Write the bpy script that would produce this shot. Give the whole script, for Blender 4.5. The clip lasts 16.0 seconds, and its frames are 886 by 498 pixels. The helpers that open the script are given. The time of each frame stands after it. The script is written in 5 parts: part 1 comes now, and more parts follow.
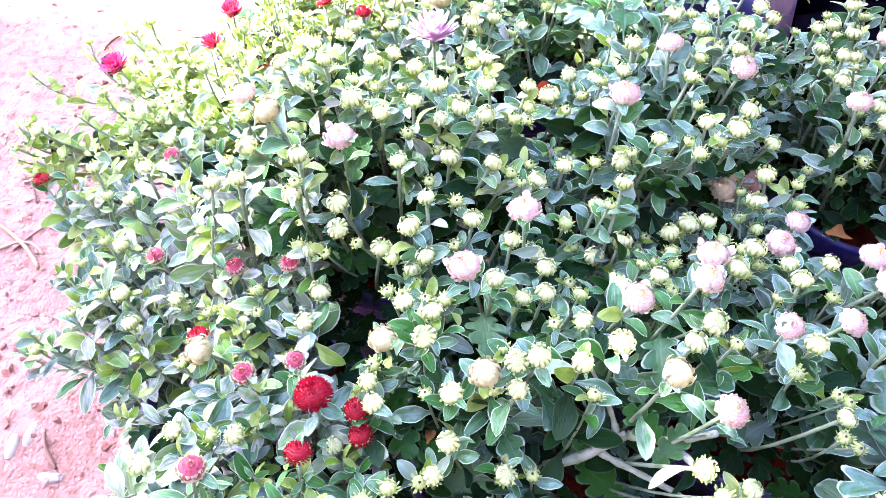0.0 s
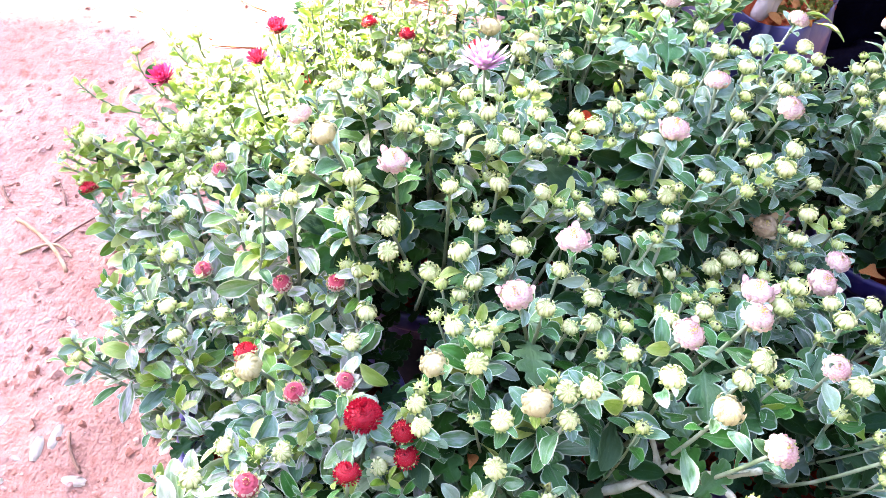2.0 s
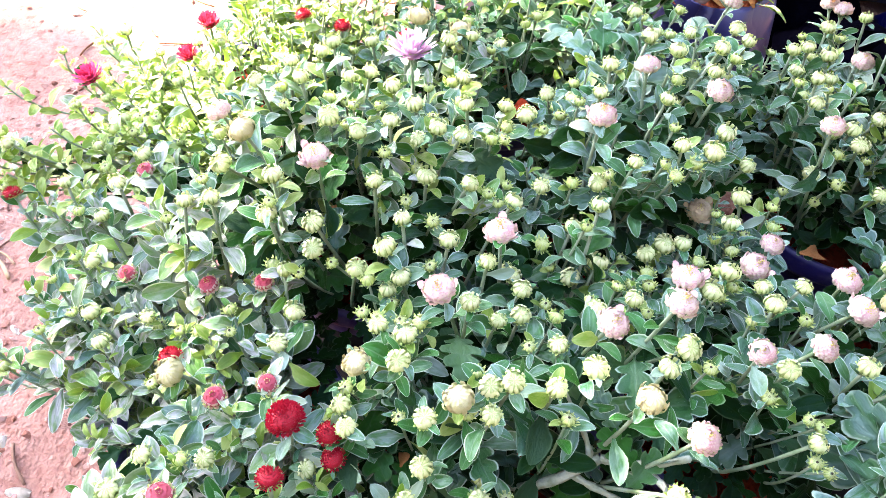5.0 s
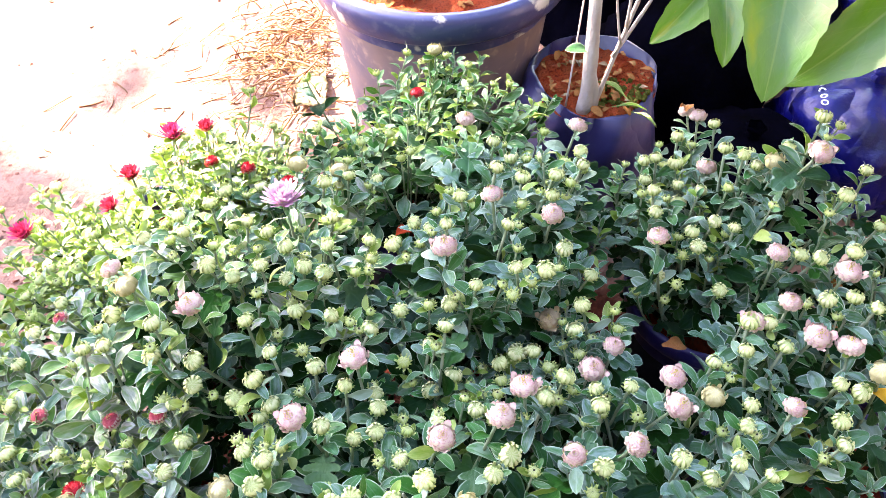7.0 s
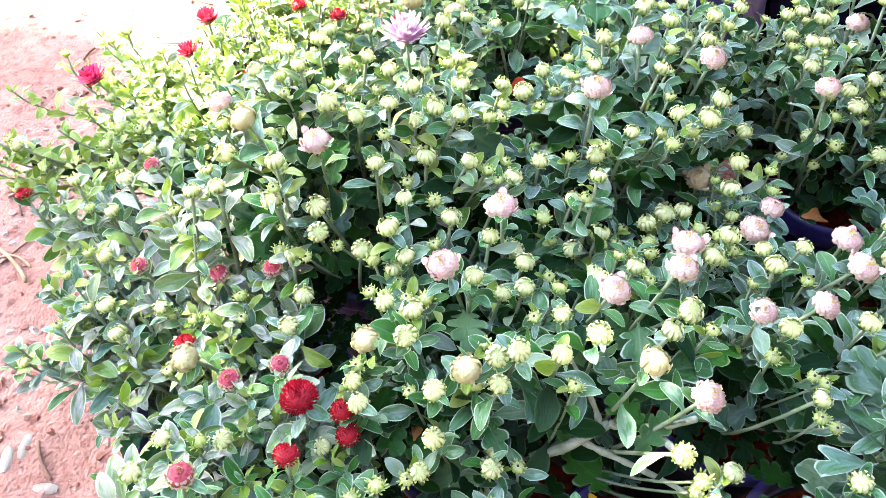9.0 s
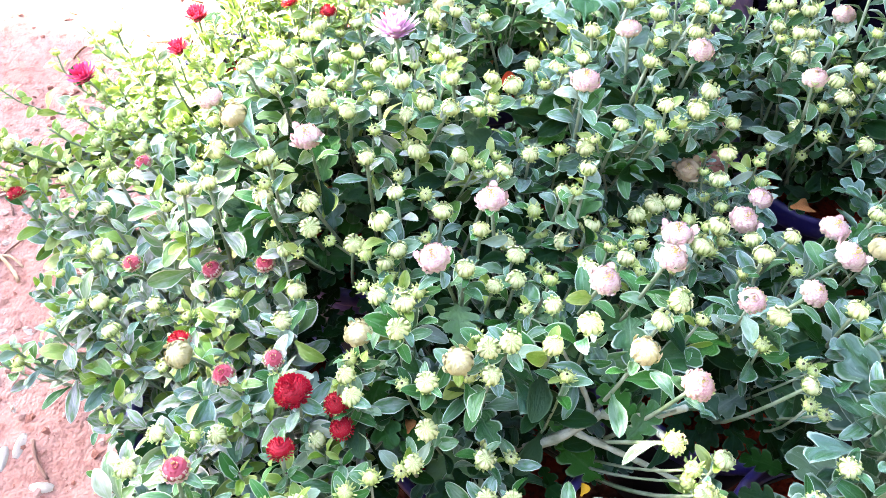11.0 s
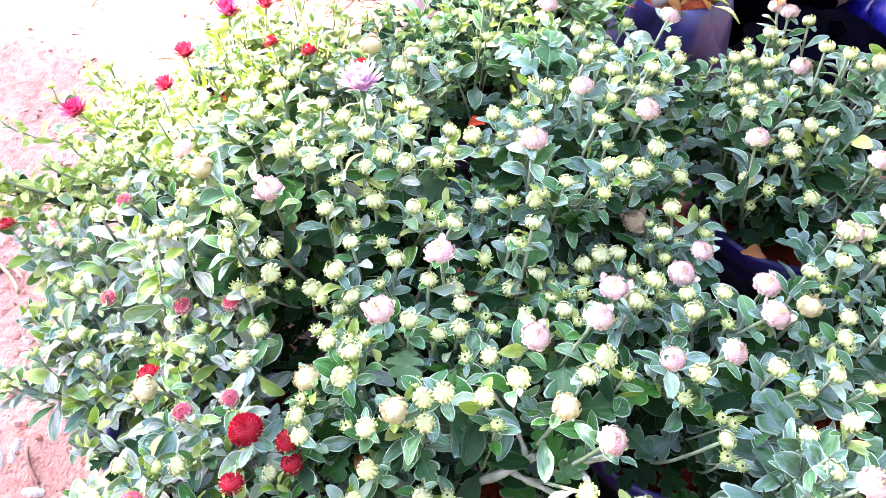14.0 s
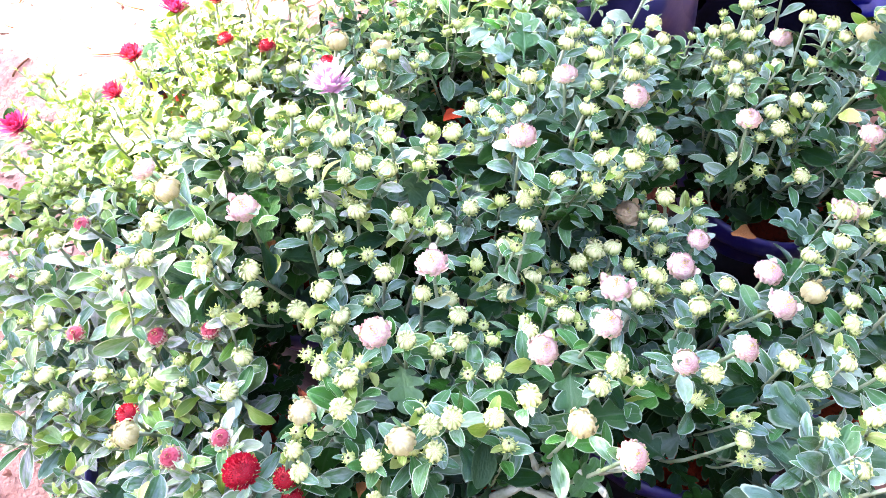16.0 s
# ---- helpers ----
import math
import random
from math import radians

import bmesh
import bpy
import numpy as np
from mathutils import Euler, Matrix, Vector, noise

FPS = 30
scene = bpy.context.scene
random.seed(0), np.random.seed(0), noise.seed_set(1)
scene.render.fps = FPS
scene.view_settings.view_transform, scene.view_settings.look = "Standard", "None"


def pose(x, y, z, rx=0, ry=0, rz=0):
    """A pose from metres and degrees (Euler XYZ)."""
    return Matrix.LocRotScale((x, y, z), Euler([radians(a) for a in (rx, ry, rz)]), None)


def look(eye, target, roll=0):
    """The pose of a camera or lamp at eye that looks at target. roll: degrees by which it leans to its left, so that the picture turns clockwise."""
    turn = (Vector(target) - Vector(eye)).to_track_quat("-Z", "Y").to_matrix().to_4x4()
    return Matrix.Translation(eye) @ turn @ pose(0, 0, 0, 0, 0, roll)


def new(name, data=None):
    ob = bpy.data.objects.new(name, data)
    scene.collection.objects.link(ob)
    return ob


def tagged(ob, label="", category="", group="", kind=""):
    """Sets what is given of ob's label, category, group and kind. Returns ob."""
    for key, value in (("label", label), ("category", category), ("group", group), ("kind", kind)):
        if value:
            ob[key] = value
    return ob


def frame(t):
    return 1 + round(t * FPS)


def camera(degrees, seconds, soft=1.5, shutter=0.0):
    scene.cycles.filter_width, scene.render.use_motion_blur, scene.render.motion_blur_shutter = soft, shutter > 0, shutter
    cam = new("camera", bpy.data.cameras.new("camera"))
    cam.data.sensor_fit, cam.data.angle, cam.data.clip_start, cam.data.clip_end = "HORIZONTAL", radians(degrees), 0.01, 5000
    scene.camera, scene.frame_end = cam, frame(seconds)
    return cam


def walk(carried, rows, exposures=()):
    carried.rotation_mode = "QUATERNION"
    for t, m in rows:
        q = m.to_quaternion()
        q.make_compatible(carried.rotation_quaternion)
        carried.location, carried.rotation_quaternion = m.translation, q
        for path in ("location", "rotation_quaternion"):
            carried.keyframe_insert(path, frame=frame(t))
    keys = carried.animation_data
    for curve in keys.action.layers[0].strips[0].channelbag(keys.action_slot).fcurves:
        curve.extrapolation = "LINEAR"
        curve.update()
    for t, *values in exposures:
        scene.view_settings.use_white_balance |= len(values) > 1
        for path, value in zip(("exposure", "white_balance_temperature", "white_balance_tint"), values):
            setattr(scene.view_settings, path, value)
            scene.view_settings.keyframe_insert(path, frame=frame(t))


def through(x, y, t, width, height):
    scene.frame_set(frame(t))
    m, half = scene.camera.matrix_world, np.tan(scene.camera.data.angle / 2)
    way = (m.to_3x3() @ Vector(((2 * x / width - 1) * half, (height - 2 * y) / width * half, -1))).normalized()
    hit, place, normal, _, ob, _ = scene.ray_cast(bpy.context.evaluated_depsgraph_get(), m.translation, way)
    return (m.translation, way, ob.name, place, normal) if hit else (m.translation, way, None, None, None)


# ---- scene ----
cam = camera(60.6, 16.0, soft=0.8)
METRES, EYE, TILT, LEAN, TURN = 0.70, 0.723, -54.5, -1.5, 0.0
ROWS = [
    (0.0, 0.0, 0.0, 0.0, 0.0, 0.0, -0.0),
    (0.5, 0.0036, -0.0105, 0.0023, -0.38, 0.69, -2.19),
    (1.0, -0.0154, -0.0034, 0.0077, -0.13, 0.13, -0.84),
    (1.5, -0.0379, 0.0056, 0.0094, -0.09, -0.12, -2.05),
    (2.0, -0.0451, -0.0097, 0.0131, -0.1, 0.77, -2.33),
    (2.5, -0.0374, -0.0067, 0.0019, -0.18, -0.2, -1.37),
    (3.0, -0.0343, -0.0056, -0.0027, 0.06, 0.4, -0.58),
    (3.5, -0.015, 0.0049, 0.0021, -0.56, -0.23, 0.15),
    (6.0, 0.0312, -0.0253, 0.0373, -1.55, 1.91, -0.67),
    (6.5, 0.0996, -0.0776, 0.0672, -1.64, 4.23, 1.7),
    (7.0, 0.1598, -0.0953, 0.0601, -0.06, 5.8, 3.86),
    (7.5, 0.128, -0.0623, 0.0133, -0.28, 1.65, 4.42),
    (8.0, 0.0563, -0.0299, -0.0022, -0.13, -0.11, 3.54),
    (8.5, 0.048, -0.0104, 0.0189, -1.39, -0.38, 3.5),
    (9.0, 0.0121, -0.0093, 0.0038, -0.53, -0.43, 2.24),
    (11.5, 0.0162, -0.0156, -0.0011, -1.04, -0.94, 2.96),
    (12.0, 0.0311, -0.0198, -0.0158, -0.64, -1.35, 2.94),
    (12.5, 0.0688, -0.0608, -0.0221, 1.65, -0.67, 1.48),
    (13.0, 0.1168, -0.1289, -0.019, 4.29, 0.65, -1.23),
    (13.5, 0.1228, -0.1092, -0.0044, 2.71, -0.16, -1.56),
    (14.0, 0.0798, -0.0591, 0.0558, 0.4, -1.48, 1.55),
    (14.5, 0.0593, -0.0203, 0.0783, -1.77, -3.67, 4.55),
    (15.0, 0.0487, -0.0036, 0.0791, -2.2, -4.55, 4.63),
    (15.5, 0.0574, 0.0029, 0.0795, -2.76, -5.16, 5.6),
    (16.0, 0.049, -0.0159, 0.0949, -3.18, -4.09, 5.24),
]
EXPOSURES = [(0.0, 4.73, 6850, 40), (2.0, 4.55, 7400, 32), (3.5, 4.50, 7650, 23), (6.0, 4.38, 7850, 21), (6.5, 4.30, 7900, 21), (7.0, 4.12, 7950, 21), (8.0, 4.30, 7950, 19), (9.0, 4.38, 7950, 18), (11.5, 4.56, 7450, 22), (12.5, 4.62, 7350, 23), (13.0, 4.62, 7400, 25), (14.0, 4.64, 7550, 31), (16.0, 4.64, 7550, 31)]
walk(cam, [(t, pose(0, 0, EYE, TILT, LEAN, TURN) @ pose(METRES * x, METRES * y, METRES * z, 90 + pitch, roll, yaw)) for t, x, y, z, yaw, pitch, roll in ROWS], EXPOSURES)

# ---- light ----
SUN_WAY = Vector((-0.60, 0.46, 0.655)).normalized()
world = bpy.data.worlds.new("sky")
scene.world = world
world.use_nodes = True
wt = world.node_tree
sky = wt.nodes.new("ShaderNodeTexSky")
sky.sky_type = "NISHITA"
sky.sun_disc = False
sky.sun_elevation = math.asin(SUN_WAY.z)
sky.sun_rotation = math.atan2(SUN_WAY.x, SUN_WAY.y)
wt.nodes["Background"].inputs["Strength"].default_value = 0.12
wt.links.new(sky.outputs[0], wt.nodes["Background"].inputs["Color"])
sun = new("sun", bpy.data.lights.new("sun", "SUN"))
sun.data.energy, sun.data.angle, sun.data.color = 5.0, radians(0.53), (1.0, 0.94, 0.84)
sun.matrix_world = look(SUN_WAY * 8, (0, 0, 0))


# ---- materials ----
class Mat:
    """A node material with short ways to wire it."""

    def __init__(self, name, rough=0.6, spec=0.5, metal=0.0):
        self.m = bpy.data.materials.new(name)
        self.m.use_nodes = True
        self.t = self.m.node_tree
        self.b = self.t.nodes["Principled BSDF"]
        self.b.inputs["Roughness"].default_value = rough
        self.b.inputs["Specular IOR Level"].default_value = spec
        self.b.inputs["Metallic"].default_value = metal

    def node(self, kind, **sets):
        n = self.t.nodes.new(kind)
        for k, v in sets.items():
            n.inputs[k].default_value = v
        return n

    def link(self, a, b):
        self.t.links.new(a, b)

    def math(self, op, a, b=0.0, clamp=False):
        n = self.t.nodes.new("ShaderNodeMath")
        n.operation, n.use_clamp = op, clamp
        for i, v in enumerate((a, b)):
            if isinstance(v, (int, float)):
                n.inputs[i].default_value = v
            else:
                self.link(v, n.inputs[i])
        return n.outputs[0]

    def mix(self, fac, a, b):
        n = self.t.nodes.new("ShaderNodeMix")
        n.data_type = "RGBA"
        for v, i in ((fac, 0), (a, 6), (b, 7)):
            if isinstance(v, (int, float)):
                n.inputs[i].default_value = v
            elif isinstance(v, tuple):
                n.inputs[i].default_value = (*v, 1)
            else:
                self.link(v, n.inputs[i])
        return n.outputs[2]

    def noise(self, scale, detail=3, lo=0.35, hi=0.65, coord="Object"):
        tc = self.node("ShaderNodeTexCoord")
        n = self.node("ShaderNodeTexNoise", Scale=scale, Detail=detail)
        self.link(tc.outputs[coord], n.inputs["Vector"])
        return self.ramp(n.outputs["Fac"], lo, hi)

    def blotch(self, seed, scale, lo, hi):
        """Noise laid over a blade, other on each one."""
        tc = self.node("ShaderNodeTexCoord")
        n = self.node("ShaderNodeTexNoise", Scale=scale, Detail=3)
        n.noise_dimensions = "4D"
        self.link(tc.outputs["UV"], n.inputs["Vector"])
        self.link(self.math("MULTIPLY", seed, 60.0), n.inputs["W"])
        return self.ramp(n.outputs["Fac"], lo, hi)

    def ramp(self, v, lo, hi):
        n = self.t.nodes.new("ShaderNodeMapRange")
        n.inputs["From Min"].default_value, n.inputs["From Max"].default_value = lo, hi
        self.link(v, n.inputs["Value"])
        return n.outputs[0]

    def uv(self):
        tc = self.node("ShaderNodeTexCoord")
        s = self.node("ShaderNodeSeparateXYZ")
        self.link(tc.outputs["UV"], s.inputs[0])
        return s.outputs[0], s.outputs[1]

    def rnd(self):
        return self.node("ShaderNodeObjectInfo").outputs["Random"]

    def colour(self, c):
        if isinstance(c, tuple):
            self.b.inputs["Base Color"].default_value = (*c, 1)
        else:
            self.link(c, self.b.inputs["Base Color"])
        return self

    def bump(self, height, strength=0.4, distance=0.002):
        n = self.node("ShaderNodeBump", Strength=strength, Distance=distance)
        self.link(height, n.inputs["Height"])
        self.link(n.outputs[0], self.b.inputs["Normal"])
        return self

    def thin(self, colour, amount):
        """Light that passes through a thin blade."""
        tr = self.node("ShaderNodeBsdfTranslucent")
        if isinstance(colour, tuple):
            tr.inputs[0].default_value = (*colour, 1)
        else:
            self.link(colour, tr.inputs[0])
        mx = self.node("ShaderNodeMixShader", Fac=amount)
        self.link(self.b.outputs[0], mx.inputs[1])
        self.link(tr.outputs[0], mx.inputs[2])
        self.link(mx.outputs[0], self.t.nodes["Material Output"].inputs[0])
        return self


def leaf_material(name, grey, green, pale, spec=0.5, rough=0.42, through=0.18, relief=0.2):
    m = Mat(name, rough, spec)
    u, v = m.uv()
    off = m.math("ABSOLUTE", m.math("SUBTRACT", u, 0.5))
    rib = m.ramp(off, 0.045, 0.015)
    r = m.math("FRACT", m.math("ADD", m.rnd(), m.node("ShaderNodeNewGeometry").outputs["Random Per Island"]))
    edge = m.math("MULTIPLY", m.math("MAXIMUM", m.ramp(off, 0.42, 0.47), m.ramp(v, 0.955, 0.985)), m.ramp(m.math("FRACT", m.math("MULTIPLY", r, 5.7)), -0.3, 0.45))
    bloom = m.blotch(r, 3.0, 0.40, 0.58)
    c = m.mix(m.math("MULTIPLY", m.math("ADD", m.math("MULTIPLY", bloom, 0.8), 0.2), m.ramp(r, 0.12, 0.68), True), green, grey)
    c = m.mix(m.math("MULTIPLY", m.ramp(m.math("FRACT", m.math("MULTIPLY", r, 7.3)), 0.86, 1.0), 0.5), c, pale)
    c = m.mix(m.math("MULTIPLY", m.math("MAXIMUM", m.math("MULTIPLY", rib, 0.12), edge), 0.95), c, pale)
    c = m.mix(m.math("MULTIPLY", m.blotch(r, 26, 0.66, 0.74), 0.6), c, pale)
    m.colour(c)
    m.bump(m.math("ADD", m.blotch(r, 5, 0.2, 0.8), m.math("MULTIPLY", rib, -0.6)), relief, 0.03)
    return m.thin(m.mix(0.5, c, (0.193, 0.33, 0.028)), through).m


LEAF = leaf_material("green_grey_leaf", (0.104, 0.206, 0.135), (0.006, 0.108, 0.010), (0.35, 0.45, 0.32), spec=0.34, rough=0.46, through=0.08)
LEAF_BLUE = leaf_material("blue_grey_leaf", (0.103, 0.192, 0.182), (0.006, 0.096, 0.016), (0.33, 0.43, 0.38), spec=0.36, rough=0.46, through=0.08)
# pale bluish copy of the leaf, with sky gloss and brighter light in its colour
LEAF_SHEEN = leaf_material("silvery_leaf", (0.282, 0.308, 0.316), (0.046, 0.168, 0.018), (0.48, 0.51, 0.47), spec=0.46, rough=0.44, through=0.10)
LEAF_MID = leaf_material("broad_grey_leaf", (0.050, 0.116, 0.106), (0.005, 0.064, 0.011), (0.19, 0.28, 0.23), spec=0.26, rough=0.5, through=0.06)
# near-black copy of the leaf, its colour standing in for shade inside the plants
LEAF_SHADED = leaf_material("lower_leaf", (0.0055, 0.025, 0.014), (0.0017, 0.02, 0.0022), (0.033, 0.072, 0.039), spec=0.04, rough=0.7, through=0.03)
LEAF_GREEN = leaf_material("green_lobed_leaf", (0.032, 0.100, 0.052), (0.008, 0.080, 0.008), (0.085, 0.17, 0.085), spec=0.14, rough=0.55, through=0.06)
LEAF_YOUNG = leaf_material("young_leaf", (0.200, 0.288, 0.078), (0.088, 0.205, 0.012), (0.36, 0.42, 0.17), through=0.26)


def broad_leaf_material():
    m = Mat("broad_leaf", 0.40, 0.5)
    u, v = m.uv()
    side = m.math("SUBTRACT", u, 0.5)
    off = m.math("ABSOLUTE", side)
    r = m.math("FRACT", m.math("ADD", m.rnd(), m.node("ShaderNodeNewGeometry").outputs["Random Per Island"]))
    wave = m.math("SINE", m.math("MULTIPLY", m.math("SUBTRACT", v, m.math("MULTIPLY", off, 0.55)), 48.0))
    vein = m.math("MAXIMUM", m.math("MULTIPLY", m.ramp(wave, 0.96, 1.0), 0.2), m.ramp(off, 0.025, 0.008))
    c = m.mix(m.blotch(r, 2.5, 0.40, 0.60), (0.040, 0.140, 0.008), (0.065, 0.150, 0.050))
    c = m.mix(m.blotch(r, 1.6, 0.60, 0.72), c, (0.165, 0.198, 0.011))
    c = m.mix(m.math("MULTIPLY", m.blotch(r, 30, 0.66, 0.72), 0.5), c, (0.165, 0.132, 0.044))
    c = m.mix(m.math("MULTIPLY", vein, 0.6), c, (0.143, 0.22, 0.072))
    m.colour(c).bump(m.math("ADD", m.math("MULTIPLY", vein, -0.6), m.blotch(r, 9, 0.2, 0.8)), 0.12, 0.006)
    return m.thin(m.mix(0.5, c, (0.12, 0.30, 0.025)), 0.26).m


BROAD_LEAF = broad_leaf_material()


def stem_material():
    m = Mat("green_stem", 0.6, 0.3)
    u, v = m.uv()
    young = m.mix(m.noise(60), (0.088, 0.143, 0.072), (0.198, 0.253, 0.187))
    # woody brown towards the foot, also kept dark to imitate shade in the gaps
    return m.colour(m.mix(m.ramp(v, 0.2, 0.5), m.mix(m.noise(90), (0.025, 0.019, 0.0099), (0.05, 0.041, 0.022)), young)).bump(m.noise(500), 0.3, 0.0005).m


def bud_material(name, top, side, base, top_from=0.35):
    m = Mat(name, 0.55, 0.3)
    u, v = m.uv()
    rib = m.ramp(m.math("SINE", m.math("MULTIPLY", u, 2 * math.pi * 12)), -0.6, 0.5)
    c = m.mix(m.math("MULTIPLY", rib, 0.85), side, top)
    c = m.mix(m.ramp(v, top_from, top_from + 0.35), m.mix(rib, base, side), c)
    c = m.mix(m.math("MULTIPLY", m.rnd(), 0.35), c, side)
    m.colour(c).bump(m.math("ADD", rib, m.noise(700)), 0.5, 0.0007)
    return m.thin(c, 0.12).m


def petal_material(name, tip, root, rnd_to=None, through=0.2, fade=(0.15, 0.9), rim=None):
    m = Mat(name, 0.5, 0.25)
    u, v = m.uv()
    c = m.mix(m.ramp(v, *fade), root, tip)
    if rnd_to:
        c = m.mix(m.math("MULTIPLY", m.rnd(), 0.7), c, rnd_to)
    off = m.math("ABSOLUTE", m.math("SUBTRACT", u, 0.5))
    c = m.mix(m.math("MULTIPLY", m.math("SINE", m.math("MULTIPLY", off, 60.0)), 0.08), c, root)
    if rim:
        c = m.mix(m.math("MULTIPLY", m.math("MAXIMUM", m.ramp(off, 0.30, 0.5), m.ramp(v, 0.8, 1.0)), 0.8), c, rim)
    m.colour(c).bump(m.noise(600), 0.3, 0.0005)
    return m.thin(c, through).m


STEM = stem_material()
BUD = bud_material("green_bud", (0.53, 0.55, 0.34), (0.36, 0.46, 0.18), (0.085, 0.17, 0.040), 0.42)
CREAM = bud_material("cream_bud", (0.473, 0.429, 0.286), (0.396, 0.385, 0.187), (0.187, 0.253, 0.088), 0.15)
CALYX = petal_material("calyx", (0.42, 0.50, 0.20), (0.11, 0.21, 0.045), (0.30, 0.41, 0.15), through=0.12)
PINK = petal_material("pink_petal", (0.61, 0.43, 0.45), (0.54, 0.50, 0.30), (0.62, 0.52, 0.47), fade=(0.25, 0.85), rim=(0.49, 0.26, 0.30))
FADED = petal_material("faded_petal", (0.341, 0.259, 0.182), (0.396, 0.374, 0.231))
MAUVE = petal_material("mauve_petal", (0.57, 0.41, 0.54), (0.42, 0.17, 0.36), through=0.3, fade=(0.2, 0.8))
ROSE = petal_material("rose_petal", (0.30, 0.020, 0.050), (0.40, 0.10, 0.13), (0.38, 0.07, 0.10))
BLUSH = petal_material("blush_bract", (0.52, 0.30, 0.31), (0.50, 0.45, 0.34), (0.56, 0.46, 0.42))
CRIMSON = petal_material("crimson_petal", (0.385, 0.028, 0.105), (0.303, 0.011, 0.055), through=0.3)
SCARLET = petal_material("scarlet_petal", (0.40, 0.030, 0.070), (0.28, 0.006, 0.020), through=0.3)
RED = petal_material("red_petal", (0.36, 0.007, 0.020), (0.22, 0.0033, 0.0100), (0.40, 0.013, 0.035))
SMALL_BRACT = petal_material("young_bract", (0.48, 0.55, 0.23), (0.12, 0.24, 0.035), (0.36, 0.48, 0.15), through=0.12, fade=(0.2, 0.9))
BRACT = petal_material("bud_bract", (0.59, 0.61, 0.38), (0.17, 0.31, 0.062), (0.51, 0.58, 0.29), through=0.12, fade=(0.15, 0.85))
HEART = petal_material("yellow_heart", (0.56, 0.49, 0.22), (0.44, 0.385, 0.11))


def earth(name, a, b, c, scale=9.0, bump=0.9, gap_shade=None):
    m = Mat(name, 0.95, 0.15)
    col = m.mix(m.noise(scale, 6, 0.3, 0.7), a, b)
    col = m.mix(m.noise(scale * 9, 4, 0.5, 0.75), col, c)
    if gap_shade:
        # shade of the gaps between pots, put into the colour: centre and half size
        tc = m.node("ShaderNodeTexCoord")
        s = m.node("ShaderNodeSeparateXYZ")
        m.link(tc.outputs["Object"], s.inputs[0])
        ex = m.math("DIVIDE", m.math("SUBTRACT", s.outputs[0], gap_shade[0]), gap_shade[2])
        ey = m.math("DIVIDE", m.math("SUBTRACT", s.outputs[1], gap_shade[1]), gap_shade[3])
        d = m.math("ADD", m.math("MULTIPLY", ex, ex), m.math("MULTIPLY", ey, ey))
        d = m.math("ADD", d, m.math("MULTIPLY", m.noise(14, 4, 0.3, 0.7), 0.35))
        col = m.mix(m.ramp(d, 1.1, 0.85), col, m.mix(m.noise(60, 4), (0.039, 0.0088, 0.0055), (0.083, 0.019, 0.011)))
    m.colour(col)
    h = m.math("ADD", m.noise(scale * 5, 6, 0.2, 0.8), m.math("MULTIPLY", m.noise(scale * 30, 4, 0.2, 0.8), 0.5))
    return m.bump(h, bump, 0.010).m


# the ellipse darkens the earth under the bed as painted shade
GROUND = earth("red_ground", (0.275, 0.132, 0.105), (0.341, 0.198, 0.165), (0.198, 0.083, 0.061), bump=0.6, gap_shade=(0.20, 0.33, 0.40, 0.38))


def clod_material():
    m = Mat("red_clod", 0.95, 0.15)
    r = m.node("ShaderNodeNewGeometry").outputs["Random Per Island"]
    c = m.mix(m.ramp(r, 0.2, 0.8), (0.198, 0.083, 0.061), (0.363, 0.22, 0.187))
    c = m.mix(m.ramp(r, 0.93, 0.96), c, (0.44, 0.385, 0.341))
    c = m.mix(m.ramp(r, 0.04, 0.02), c, (0.121, 0.055, 0.044))
    return m.colour(c).bump(m.noise(400, 4), 0.6, 0.001).m


CLOD = clod_material()
RED_SOIL = earth("red_soil", (0.46, 0.048, 0.014), (0.52, 0.11, 0.040), (0.14, 0.022, 0.012), 45)
GREEN_MOSS = earth("green_moss", (0.088, 0.11, 0.017), (0.154, 0.154, 0.028), (0.055, 0.066, 0.011), 60)
# dark colour of the added walls, so that they bounce little light
WALL_DARK = earth("dark_plaster", (0.039, 0.041, 0.028), (0.061, 0.058, 0.044), (0.028, 0.03, 0.019), 2.0)
SOIL = earth("pot_soil", (0.26, 0.022, 0.009), (0.34, 0.046, 0.016), (0.08, 0.010, 0.006), 40)


def plastic(name, a, b, rough, spec=0.5, scuff=(0.275, 0.275, 0.303), amount=0.25, chips=False, crumple=0.0):
    m = Mat(name, rough, spec)
    c = m.mix(m.noise(14, 4), a, b)
    c = m.mix(m.math("MULTIPLY", m.noise(70, 6, 0.56, 0.75), amount), c, scuff)
    if chips:
        c = m.mix(m.noise(22, 5, 0.62, 0.66), c, (0.468, 0.462, 0.473))
    h = m.noise(120, 4)
    if crumple:
        # sharp folds: noise bent into ridges
        fold = m.math("ABSOLUTE", m.math("SUBTRACT", m.noise(9, 2, 0.2, 0.8), 0.5))
        return m.colour(c).bump(m.math("ADD", m.math("MULTIPLY", fold, 12.0), m.math("MULTIPLY", h, 0.15)), 0.9, crumple).m
    return m.colour(c).bump(h, 0.15, 0.001).m


